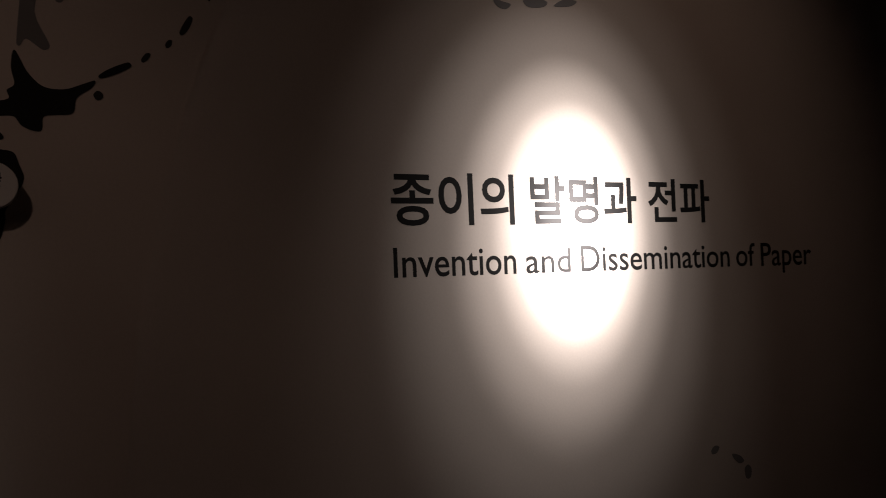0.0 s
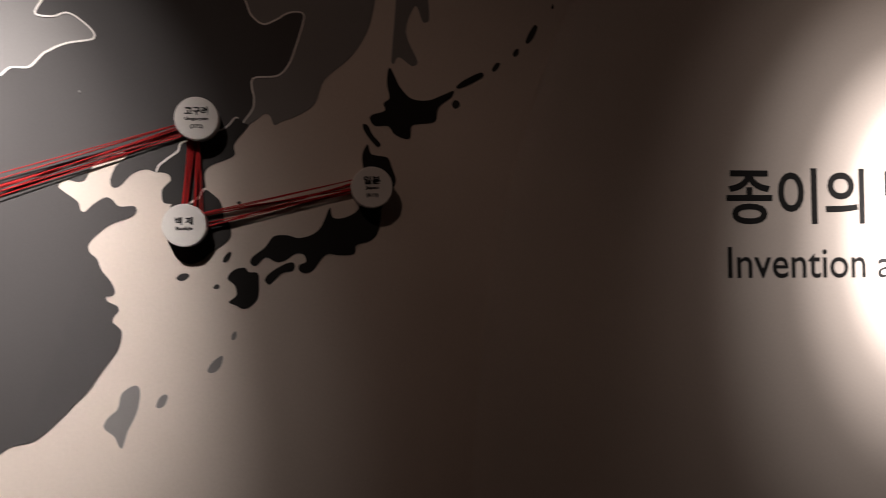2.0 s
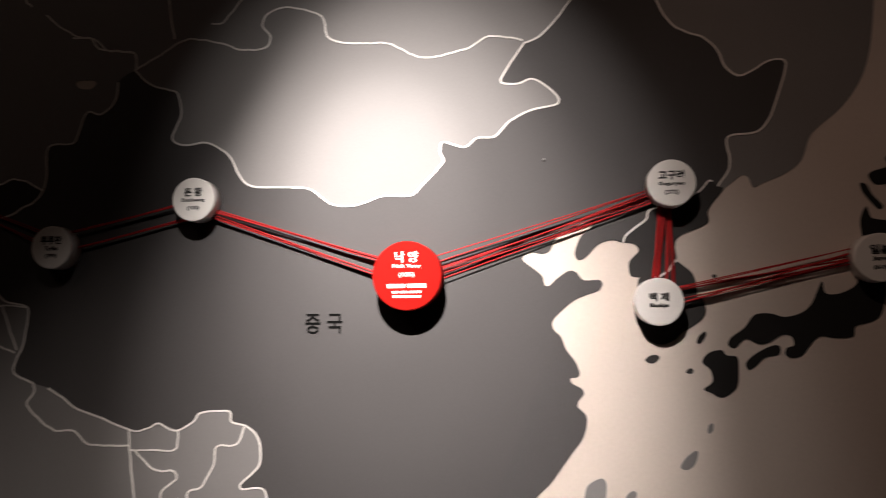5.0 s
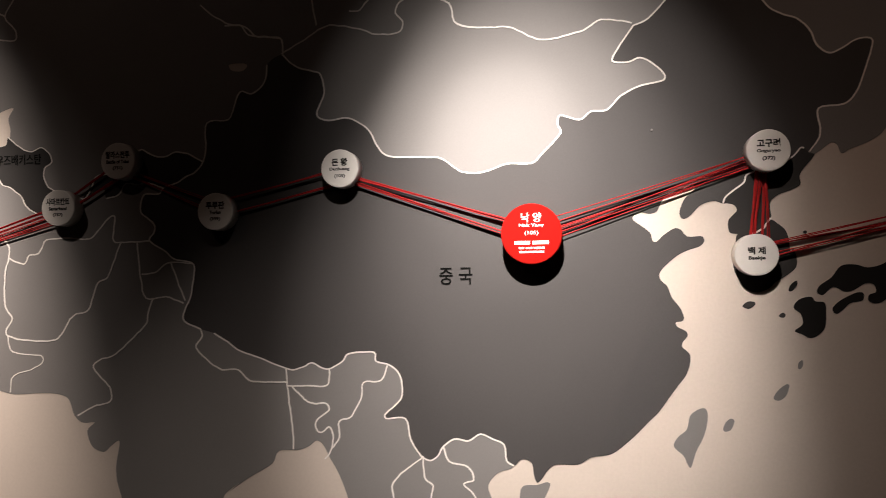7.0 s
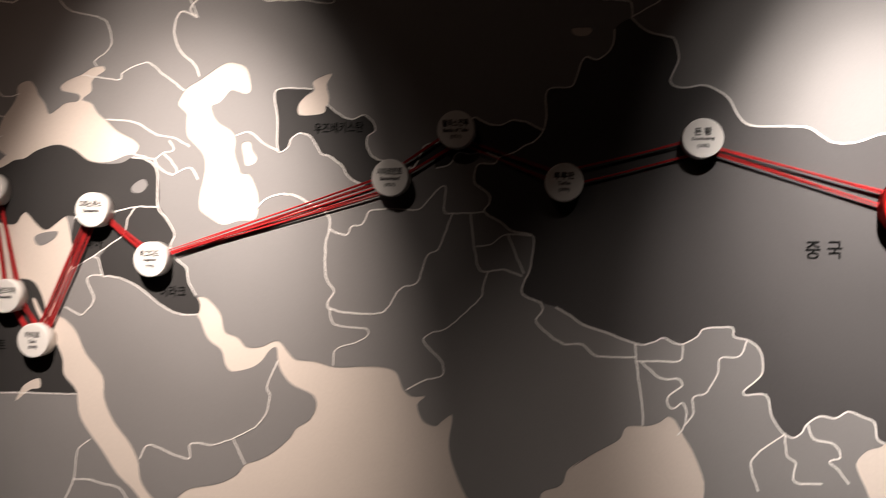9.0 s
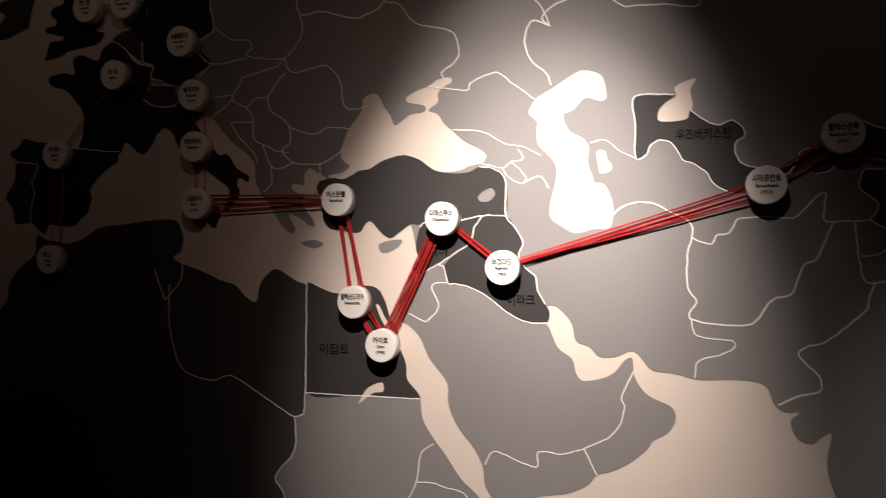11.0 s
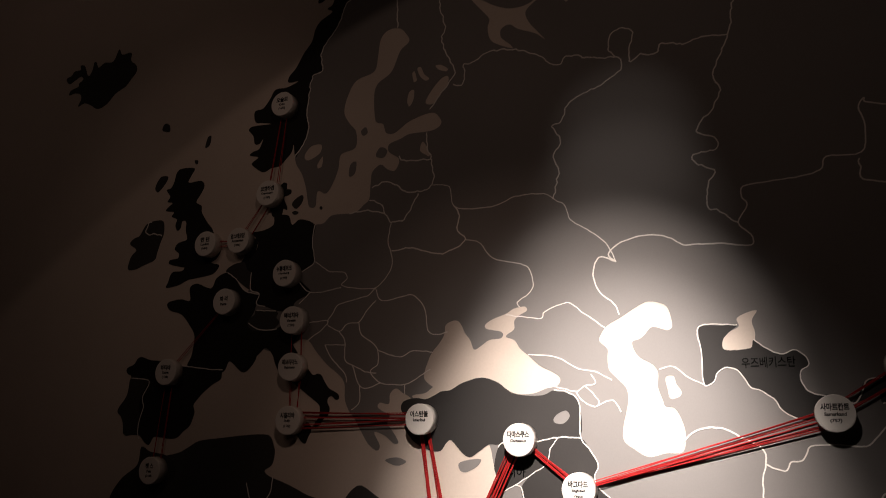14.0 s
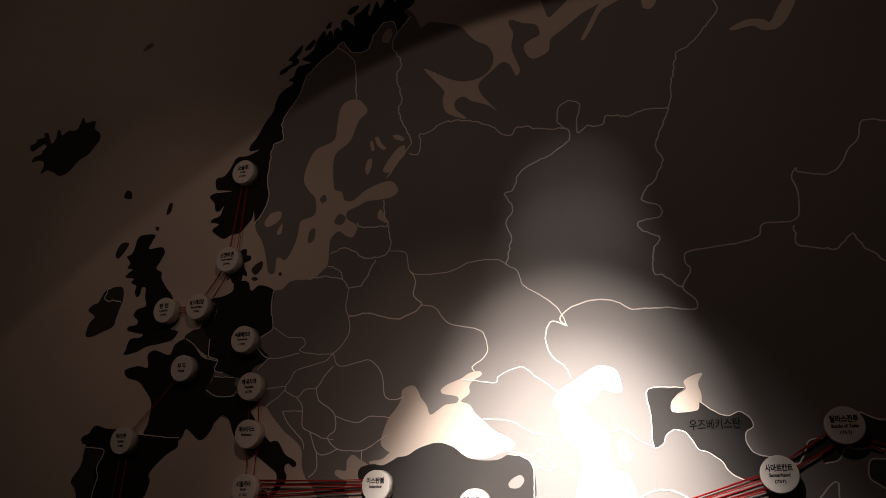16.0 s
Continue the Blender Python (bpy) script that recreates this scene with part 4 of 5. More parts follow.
borders.append([(-2.123, 2.099), (-2.065, 2.13), (-2.013, 2.155), (-1.944, 2.142), (-1.909, 2.129), (-1.858, 2.13), (-1.849, 2.152), (-1.864, 2.175), (-1.853, 2.197), (-1.831, 2.206), (-1.797, 2.204), (-1.747, 2.185), (-1.73, 2.139), (-1.659, 2.127), (-1.615, 2.124), (-1.551, 2.094), (-1.466, 2.108), (-1.429, 2.128), (-1.367, 2.117)])
borders.append([(-2.256, 2.171), (-2.208, 2.166), (-2.183, 2.142), (-2.126, 2.134), (-2.121, 2.105)])
borders.append([(-2.055, 2.237), (-2.049, 2.191), (-2.042, 2.157)])
borders.append([(-1.967, 2.184), (-1.944, 2.185), (-1.905, 2.228)])
borders.append([(-2.285, 2.595), (-2.337, 2.605), (-2.353, 2.562), (-2.379, 2.536), (-2.405, 2.495), (-2.439, 2.478), (-2.501, 2.496), (-2.502, 2.507), (-2.516, 2.483), (-2.507, 2.436), (-2.522, 2.371), (-2.597, 2.371), (-2.614, 2.339), (-2.669, 2.328), (-2.786, 2.321), (-2.793, 2.294), (-2.782, 2.271), (-2.806, 2.229), (-2.779, 2.196), (-2.782, 2.17), (-2.849, 2.181), (-2.934, 2.185), (-2.947, 2.191), (-2.982, 2.213), (-3.033, 2.22), (-3.094, 2.206), (-3.126, 2.178), (-3.107, 2.157), (-3.134, 2.171), (-3.154, 2.17), (-3.167, 2.129), (-3.154, 2.082), (-3.119, 2.05), (-3.106, 2.02)])
borders.append([(-2.528, 2.357), (-2.526, 2.305), (-2.474, 2.291), (-2.444, 2.287), (-2.408, 2.318), (-2.394, 2.295), (-2.346, 2.24)])
borders.append([(-2.636, 3.041), (-2.632, 3.003), (-2.705, 2.922), (-2.754, 2.889), (-2.788, 2.738), (-2.823, 2.659), (-2.834, 2.624), (-2.819, 2.583), (-2.842, 2.537), (-2.883, 2.495), (-2.878, 2.473), (-2.843, 2.457), (-2.842, 2.425), (-2.898, 2.42), (-2.886, 2.391), (-2.851, 2.371), (-2.87, 2.327), (-2.871, 2.273), (-2.848, 2.263), (-2.829, 2.246), (-2.806, 2.229)])
borders.append([(-3.522, 2.796), (-3.49, 2.795), (-3.453, 2.817), (-3.407, 2.817), (-3.362, 2.808), (-3.292, 2.776), (-3.242, 2.733), (-3.206, 2.759), (-3.14, 2.737), (-3.075, 2.728), (-3.064, 2.696), (-3.103, 2.663), (-3.17, 2.636), (-3.213, 2.617), (-3.232, 2.567), (-3.261, 2.555), (-3.238, 2.508), (-3.261, 2.469), (-3.247, 2.424), (-3.267, 2.344)])
borders.append([(-3.075, 2.728), (-3.097, 2.756), (-3.086, 2.799), (-3.061, 2.812), (-3.029, 2.793), (-3.041, 2.745), (-3.04, 2.706), (-3.018, 2.723), (-2.971, 2.719), (-2.953, 2.745), (-2.9, 2.729), (-2.852, 2.742), (-2.788, 2.734)])
borders.append([(-3.522, 2.796), (-3.524, 2.731), (-3.556, 2.737)])
borders.append([(-3.641, 2.596), (-3.636, 2.54), (-3.629, 2.512), (-3.716, 2.521), (-3.731, 2.536)])
borders.append([(-3.625, 2.511), (-3.624, 2.431), (-3.695, 2.417), (-3.762, 2.458), (-3.82, 2.447)])
borders.append([(-3.624, 2.431), (-3.57, 2.419), (-3.557, 2.362), (-3.513, 2.345), (-3.426, 2.346), (-3.374, 2.365), (-3.291, 2.363), (-3.259, 2.34), (-3.235, 2.324), (-3.221, 2.282), (-3.183, 2.254), (-3.131, 2.21), (-3.107, 2.157)])
borders.append([(-3.828, 2.408), (-3.789, 2.393), (-3.775, 2.361)])
borders.append([(-3.896, 2.375), (-3.837, 2.377), (-3.775, 2.361), (-3.753, 2.332), (-3.712, 2.336), (-3.685, 2.377), (-3.667, 2.41)])
borders.append([(-3.753, 2.332), (-3.763, 2.273), (-3.751, 2.237), (-3.752, 2.192), (-3.801, 2.14), (-3.886, 2.147), (-3.915, 2.158), (-3.897, 2.173), (-3.907, 2.195), (-3.956, 2.201), (-4.008, 2.235)])
borders.append([(-3.751, 2.246), (-3.692, 2.249), (-3.637, 2.23), (-3.575, 2.226), (-3.522, 2.257), (-3.545, 2.284), (-3.539, 2.326), (-3.557, 2.362)])
borders.append([(-3.522, 2.257), (-3.479, 2.244), (-3.454, 2.209), (-3.429, 2.191), (-3.347, 2.167), (-3.329, 2.127), (-3.336, 2.096), (-3.374, 2.068), (-3.367, 2.056)])
borders.append([(-3.801, 2.14), (-3.781, 2.101), (-3.708, 2.109), (-3.681, 2.11), (-3.645, 2.072), (-3.635, 2.008), (-3.609, 1.994), (-3.575, 2)])
borders.append([(-3.801, 2.14), (-3.828, 2.118), (-3.922, 2.099), (-3.94, 2.075), (-3.958, 2.043), (-3.918, 2.019), (-3.891, 2.039), (-3.853, 2.042), (-3.826, 2.076), (-3.799, 2.102)])
borders.append([(-3.853, 2.042), (-3.842, 2.004), (-3.795, 1.969), (-3.788, 1.921), (-3.811, 1.899), (-3.779, 1.867), (-3.703, 1.861), (-3.652, 1.885), (-3.626, 1.899)])
borders.append([(-3.918, 2.019), (-3.898, 1.991), (-3.895, 1.934), (-3.866, 1.917), (-3.829, 1.9), (-3.793, 1.894)])
borders.append([(-3.964, 1.981), (-3.897, 1.978)])
borders.append([(-3.964, 1.981), (-3.943, 1.944), (-3.893, 1.894), (-3.888, 1.871)])
borders.append([(-4.076, 2.197), (-4.022, 2.141), (-3.915, 2.149)])
borders.append([(-3.789, 1.958), (-3.722, 1.937), (-3.679, 1.952), (-3.618, 1.945)])
borders.append([(-3.779, 1.867), (-3.818, 1.853), (-3.846, 1.861), (-3.87, 1.917)])
borders.append([(-3.846, 1.861), (-3.844, 1.815), (-3.87, 1.793)])
borders.append([(-4.036, 2.048), (-3.958, 2.052), (-3.976, 2.028), (-4.023, 1.997)])
borders.append([(-4.022, 2.141), (-4.06, 2.109)])
borders.append([(-3.703, 1.861), (-3.703, 1.834)])
borders.append([(-3.549, 3.224), (-3.605, 3.163), (-3.615, 3.123), (-3.585, 3.064), (-3.6, 3.006), (-3.581, 2.931), (-3.594, 2.894), (-3.575, 2.831), (-3.55, 2.778), (-3.556, 2.76), (-3.632, 2.669)])
borders.append([(-3.816, 3.172), (-3.769, 3.128), (-3.749, 3.092), (-3.744, 3.027), (-3.742, 2.963)])
borders.append([(-3.816, 3.172), (-3.854, 3.148), (-3.927, 3.09), (-3.957, 3.021), (-3.997, 2.966), (-4.017, 2.928), (-4.009, 2.868), (-4.045, 2.854), (-4.061, 2.751), (-4.055, 2.66), (-4.084, 2.605), (-4.099, 2.584)])
borders.append([(-3.816, 3.172), (-3.795, 3.187), (-3.765, 3.145), (-3.707, 3.135), (-3.683, 3.185), (-3.646, 3.223), (-3.609, 3.214), (-3.601, 3.173)])
borders.append([(-4.015, 2.352), (-4.022, 2.299), (-4.012, 2.235), (-4.037, 2.217), (-4.076, 2.197)])
borders.append([(-4.241, 2.22), (-4.24, 2.166), (-4.207, 2.151), (-4.215, 2.12), (-4.182, 2.109)])
borders.append([(-4.213, 2.099), (-4.14, 2.092)])
borders.append([(-4.333, 2.228), (-4.297, 2.203), (-4.261, 2.164), (-4.207, 2.149)])
borders.append([(-4.241, 2.061), (-4.197, 2.037), (-4.135, 2.037)])
borders.append([(-3.406, 2.037), (-3.345, 2.026), (-3.308, 2.023), (-3.301, 2.038), (-3.242, 2.059), (-3.199, 2.031), (-3.158, 2), (-3.144, 1.989)])
borders.append([(-3.347, 1.929), (-3.273, 1.919), (-3.216, 1.888), (-3.174, 1.879), (-3.133, 1.857)])
borders.append([(-3.281, 1.847), (-3.224, 1.831), (-3.202, 1.845), (-3.174, 1.851), (-3.185, 1.873)])
borders.append([(-3.224, 1.831), (-3.21, 1.809), (-3.178, 1.792), (-3.168, 1.808), (-3.202, 1.845)])
borders.append([(-3.178, 1.792), (-3.134, 1.808), (-3.114, 1.779)])
borders.append([(-4.182, 1.505), (-4.203, 1.555), (-4.214, 1.588)])
borders.append([(-4.182, 1.505), (-4.132, 1.557), (-4.123, 1.607)])
borders.append([(-2.975, 1.705), (-2.945, 1.733), (-2.905, 1.741), (-2.871, 1.735), (-2.844, 1.719), (-2.8, 1.694), (-2.796, 1.66), (-2.806, 1.62), (-2.805, 1.546), (-2.787, 1.519), (-2.803, 1.49), (-2.799, 1.478), (-2.766, 1.47), (-2.714, 1.466), (-2.669, 1.473), (-2.631, 1.525), (-2.594, 1.536), (-2.569, 1.599), (-2.544, 1.612), (-2.514, 1.685), (-2.508, 1.691)])
borders.append([(-2.796, 1.66), (-2.757, 1.645), (-2.744, 1.664), (-2.718, 1.67), (-2.699, 1.699), (-2.654, 1.703), (-2.59, 1.7), (-2.565, 1.721), (-2.54, 1.747), (-2.525, 1.747), (-2.53, 1.709), (-2.524, 1.691), (-2.465, 1.691), (-2.44, 1.692)])
borders.append([(-2.471, 1.688), (-2.464, 1.619), (-2.45, 1.563), (-2.401, 1.565), (-2.359, 1.55)])
borders.append([(-2.46, 1.617), (-2.427, 1.62), (-2.396, 1.641), (-2.336, 1.639)])
borders.append([(-2.39, 1.644), (-2.375, 1.603), (-2.355, 1.556)])
borders.append([(-2.432, 1.563), (-2.444, 1.536), (-2.449, 1.506), (-2.523, 1.438), (-2.56, 1.425), (-2.581, 1.406), (-2.54, 1.36), (-2.54, 1.33), (-2.583, 1.316), (-2.621, 1.296)])
borders.append([(-2.799, 1.478), (-2.785, 1.441), (-2.713, 1.432), (-2.707, 1.42), (-2.739, 1.4), (-2.784, 1.386), (-2.792, 1.347)])
borders.append([(-3.017, 1.88), (-2.983, 1.885), (-2.948, 1.857), (-2.915, 1.841)])
borders.append([(-2.318, 1.492), (-2.315, 1.475), (-2.329, 1.451), (-2.279, 1.406), (-2.231, 1.402), (-2.202, 1.378), (-2.118, 1.375)])
borders.append([(-2.119, 1.407), (-2.118, 1.375), (-2.108, 1.286), (-2.105, 1.23)])
borders.append([(-2.118, 1.368), (-2.035, 1.368), (-2.024, 1.373), (-2.022, 1.404)])
borders.append([(-2.109, 1.369), (-2.071, 1.334), (-2.029, 1.33), (-2.024, 1.316), (-2.052, 1.295), (-2.051, 1.272), (-2.04, 1.267), (-2.023, 1.28), (-2.014, 1.257), (-2.023, 1.223), (-2.034, 1.211)])
borders.append([(-1.893, 1.413), (-1.907, 1.381), (-1.946, 1.376), (-1.951, 1.345), (-1.973, 1.305), (-2.001, 1.292), (-2.001, 1.258), (-2.017, 1.235)])
borders.append([(-2.83, 1.979), (-2.916, 1.98), (-2.916, 1.92), (-2.915, 1.841), (-2.894, 1.846), (-2.881, 1.869), (-2.861, 1.879), (-2.834, 1.869), (-2.813, 1.831), (-2.793, 1.825), (-2.767, 1.806), (-2.746, 1.775), (-2.72, 1.76)])
borders.append([(-2.797, 1.943), (-2.776, 1.924), (-2.742, 1.907), (-2.71, 1.915), (-2.69, 1.898), (-2.686, 1.88), (-2.702, 1.867), (-2.705, 1.843), (-2.688, 1.818), (-2.643, 1.808)])
borders.append([(-2.643, 1.808), (-2.605, 1.793), (-2.586, 1.812), (-2.574, 1.84), (-2.542, 1.848)])
borders.append([(-2.468, 1.896), (-2.456, 1.899), (-2.431, 1.886), (-2.406, 1.881), (-2.376, 1.891), (-2.345, 1.885), (-2.311, 1.867)])
borders.append([(-2.547, 1.791), (-2.516, 1.799), (-2.498, 1.824), (-2.467, 1.82), (-2.442, 1.823), (-2.405, 1.811)])
borders.append([(-1.817, 1.222), (-1.863, 1.186), (-1.884, 1.162), (-1.882, 1.133), (-1.871, 1.098)])
borders.append([(-1.818, 1.217), (-1.814, 1.176), (-1.798, 1.159), (-1.799, 1.121), (-1.746, 1.119)])
borders.append([(-1.774, 1.241), (-1.762, 1.212), (-1.722, 1.201), (-1.711, 1.175), (-1.732, 1.166), (-1.711, 1.144), (-1.694, 1.121)])
borders.append([(-3.364, 1.557), (-3.405, 1.548), (-3.388, 1.499), (-3.415, 1.465), (-3.43, 1.462), (-3.467, 1.479)])
borders.append([(-3.276, 1.116), (-3.258, 1.148), (-3.229, 1.145), (-3.152, 1.119), (-3.145, 1.156), (-3.089, 1.156), (-3.035, 1.174), (-2.981, 1.203), (-2.954, 1.237), (-2.946, 1.277), (-2.952, 1.296), (-2.925, 1.356)])
borders.append([(-3.038, 1.171), (-3.009, 1.112)])
borders.append([(-3.406, 1.158), (-3.441, 1.129), (-3.451, 1.065), (-3.475, 1.013), (-3.516, 0.946)])
borders.append([(-3.451, 1.06), (-3.406, 1.06), (-3.377, 1.052), (-3.333, 1.043), (-3.308, 1.01), (-3.298, 0.975), (-3.295, 0.947)])
borders.append([(-3.308, 1), (-3.278, 1.018)])
borders.append([(-3.761, 1.212), (-3.791, 1.204), (-3.863, 1.243), (-3.953, 1.293), (-3.987, 1.304), (-4.04, 1.288), (-4.126, 1.312), (-4.158, 1.38), (-4.171, 1.456), (-4.166, 1.547)])
borders.append([(-3.788, 1.204), (-3.79, 1.113), (-3.847, 1.043), (-3.825, 1), (-3.811, 0.926)])
borders.append([(-3.747, 1.551), (-3.751, 1.414), (-3.756, 1.268), (-3.761, 1.212)])
borders.append([(-3.756, 1.268), (-3.597, 1.267), (-3.441, 1.267)])
borders.append([(-3.281, 1.836), (-3.253, 1.832), (-3.229, 1.82), (-3.216, 1.796), (-3.218, 1.72), (-3.194, 1.686), (-3.176, 1.652), (-3.188, 1.626), (-3.178, 1.599), (-3.148, 1.572), (-3.142, 1.539), (-3.125, 1.507)])
borders.append([(-3.218, 1.717), (-3.277, 1.718), (-3.32, 1.71), (-3.356, 1.7), (-3.415, 1.706), (-3.434, 1.693)])
borders.append([(-3.277, 1.716), (-3.296, 1.689), (-3.306, 1.655), (-3.344, 1.629), (-3.389, 1.602), (-3.419, 1.585), (-3.449, 1.569)])
borders.append([(-3.123, 1.463), (-3.158, 1.462), (-3.192, 1.472), (-3.234, 1.499), (-3.268, 1.526), (-3.311, 1.547), (-3.346, 1.554), (-3.364, 1.557), (-3.374, 1.595), (-3.389, 1.602)])
borders.append([(-1.108, 1.708), (-1.112, 1.702), (-1.121, 1.69), (-1.132, 1.682), (-1.145, 1.678)])
# ---- the map ----
world_map = thing("wall_map", "large grey and charcoal vinyl world map on the cream wall", "wall map")
eurasia = (pacific_coast + south_china_gulf + bengal_coast + arabian_sea_coast + persian_gulf_coast + red_sea_east
           + levant_coast + aegean_coast + inner_europe + baltic_south + baltic_north + inner_norway
           + white_sea_coast + arctic_coast + [(-2.5, 3.42), (-0.9, 3.42)])
africa = red_sea_west + [(-3.1, 0.80), (-4.9, 0.80)] + atlantic_africa + libya_coast
sheet("continent", [eurasia] + list(inland_seas.values()), GREY, world_map, -0.0008, 0.0007, "mid grey vinyl landmass")
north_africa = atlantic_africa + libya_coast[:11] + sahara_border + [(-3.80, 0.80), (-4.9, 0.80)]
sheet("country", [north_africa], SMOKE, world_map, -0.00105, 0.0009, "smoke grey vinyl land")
sheet("continent", [africa], GREY, world_map, -0.0008, 0.0007, "mid grey vinyl landmass")
INKY = ("jeju", "goto", "ulleung", "kuril_b", "kuril_c", "kuril_d", "kuril_e", "kuril_f", "kuril_g", "faroe", "shetland", "orkney", "hebrides")
for name, ring in pale_islands.items():
    sheet("island", [ring], DARK if name in INKY else GREY, world_map, -0.0008, 0.0007)
china = china_north + china_northeast + yalu_border + yellow_sea_coast + south_china_coast + china_south + china_west
sheet("country", [china], SLATE, world_map, -0.0011, 0.001, "dark grey vinyl country")
CHARCOAL = ("north_korea", "south_korea", "uzbekistan", "kyrgyzstan", "turkey", "syria", "iraq", "egypt", "morocco")
for n, (name, ring) in enumerate(dark_countries.items()):
    rings = [ring] + ([lakes["van"]] if name == "turkey" else [])
    tone, words = (DARK, "charcoal vinyl country") if name in CHARCOAL else (JET, "black vinyl country")
    if name in ("ireland", "zealand", "funen", "bornholm", "iceland", "portugal", "belgium", "switzerland"):
        tone, words = SMOKE, "smoke grey vinyl land"
    sheet("country", rings, tone, world_map, -0.00115 - 0.000005 * n, 0.0011, words)
for name in ("suez", "nile_lake"):
    sheet("lake", [lakes[name]], CREAM, world_map, -0.00145, 0.0003, "cream lake patch")
borders += [[(-4.506, 1.942), (-4.487, 1.938), (-4.435, 1.931), (-4.381, 1.924), (-4.326, 1.920)],
            [(-4.664, 2.430), (-4.678, 2.424), (-4.688, 2.408), (-4.674, 2.389), (-4.644, 2.386), (-4.615, 2.377)],
            [(-4.690, 1.905), (-4.646, 1.901), (-4.615, 1.894), (-4.621, 1.870), (-4.636, 1.842), (-4.629, 1.809), (-4.641, 1.772), (-4.643, 1.731), (-4.636, 1.712)]]
for n, line in enumerate(borders + [china_north + china_northeast[:1], china_northeast, yalu_border, china_south, china_west]):
    north = min(z for _, z in line) > 2.2
    west = max(x for x, _ in line) < -2.6
    stripe("border_line", line, LINE, world_map, -0.0016 - 0.000004 * n, 0.0036 if north else 0.0026 if west else 0.0034,
           ragged=0.2 if n >= len(borders) else 1.5 if north else 0.5)

# ---- country names printed on the map ----
def country_name(text, x0, x1, z0, z1, label):
    t = thing("country_name", label, "lettering", "country names")
    lettering("letters", text, PRINT, t, -0.0024, (x0, x1, z0, z1), 0.008)


# ---- title ----
title = thing("title_lettering", "black Korean vinyl title letters on the cream wall", "lettering")
for word, x0, x1 in (("종이의", -0.003, 0.339), ("발명과", 0.389, 0.752), ("전파", 0.796, 1.043)):
    title_line(word, INK, title, -0.0006, (x0, x1, 1.617, 1.742), 0.016, -0.012)
title = thing("title_lettering", "black English vinyl title letters on the cream wall", "lettering")
for word, *box4 in (("Invention", -0.003, 0.337, 1.4985, 1.5675), ("and", 0.367, 0.511, 1.4985, 1.563), ("Dissemination", 0.545, 1.121, 1.4985, 1.5675),
                    ("of", 1.150, 1.236, 1.4985, 1.569), ("Paper", 1.264, 1.512, 1.474, 1.569)):
    title_line(word, INK, title, -0.0006, box4, 0.006, -0.0262)


# ---- discs ----
def disc(bm, r, y0, y1, n=72, edge=0.0012):
    """A turned disc on the wall from y0 back to y1, with a small round on its face edge."""
    rows = [(r, y1), (r, y0 + edge), (r - edge * 0.3, y0 + edge * 0.3), (r - edge, y0)]
    rings = [[bm.verts.new((a * math.cos(2 * math.pi * k / n), y, a * math.sin(2 * math.pi * k / n))) for k in range(n)] for a, y in rows]
    for p, q in zip(rings, rings[1:]):
        for k in range(n):
            bm.faces.new((p[k], p[(k + 1) % n], q[(k + 1) % n], q[k]))
    bm.faces.new(rings[-1])
    bm.faces.new(list(reversed(rings[0])))
    bmesh.ops.recalc_face_normals(bm, faces=bm.faces)
    return bm


DISCS = {}


def city(name, x, z, lines, r=0.041, deep=0.035, face=None, ink=None, label=""):
    """lines: (text, half width or both ends, base, height) in fractions of r; None as text draws a plain bar."""
    face, ink = face or WHITE, ink or INK
    t = thing("city_disc", label or "round white city marker with black lettering fixed to the map", "marker",
              "city markers on the map", place=(x, 0, z))
    bm = disc(bmesh.new(), r, -deep, -0.0005)
    d = part("disc", bm, face, t)
    for p in d.data.polygons:
        p.use_smooth = len(p.vertices) == 4
    plate = part("face", disc(bmesh.new(), r - 0.0017, -deep - 0.0004, -deep + 0.0006, edge=0.0002), face, t)
    for text, *span, base, high in lines:
        left, right = (-span[0], span[0]) if len(span) == 1 else span
        if text:
            lettering("letters", text, ink, plate, -deep - 0.0009, (left * r, right * r, base * r, (base + high) * r), 0.036 if r < 0.05 else 0.014)
        else:
            bm = box(bmesh.new(), left * r, right * r, -deep - 0.0009, -deep + 0.001, base * r, (base + high) * r)
            part("print_bar", bm, ink, plate)
    DISCS[name] = (x, z, r, deep)
    return t


def three(korean, latin, year, wide=0.5, lw=0.5):
    out = [(korean, wide * 1.06, 0.14, 0.40), (latin, lw * 1.08, -0.14, 0.20)]
    return out + ([(year, 0.29, -0.51, 0.22)] if year else [])


city("goguryeo", -1.116, 1.839, three("고구려", "Goguryeo", "(372)"))
city("baekje", -1.143, 1.635, [("백 제", 0.40, 0.02, 0.36), ("Baekje", 0.38, -0.28, 0.22)])
city("japan", -0.784, 1.704, three("일본", "Japan", "(610)", 0.38, 0.3))
city("nakyang", -1.579, 1.686, [("낙 양", 0.33, 0.38, 0.32), ("Nak Yang", 0.4, 0.20, 0.14), ("(105)", 0.22, -0.06, 0.16), (None, -0.56, -0.05, -0.35, 0.12), (None, 0.03, 0.56, -0.35, 0.12),
      (None, -0.42, -0.24, -0.50, 0.07), (None, -0.19, 0.02, -0.50, 0.07), (None, 0.07, 0.42, -0.50, 0.07), (None, -0.40, 0.40, -0.63, 0.07)],
     r=0.062, deep=0.042, face=RED, ink=PALE, label="large round red city marker with white lettering fixed to the map")
city("dunhuang", -1.983, 1.835, three("돈 황", "Dunhuang", "(105)", 0.4, 0.5))
city("turfan", -2.266, 1.751, three("투루판", "Turfan", "(399)", 0.5, 0.3))
city("talas", -2.497, 1.871, three("탈라스전투", "Battle of Talas", "(751)", 0.66, 0.62))
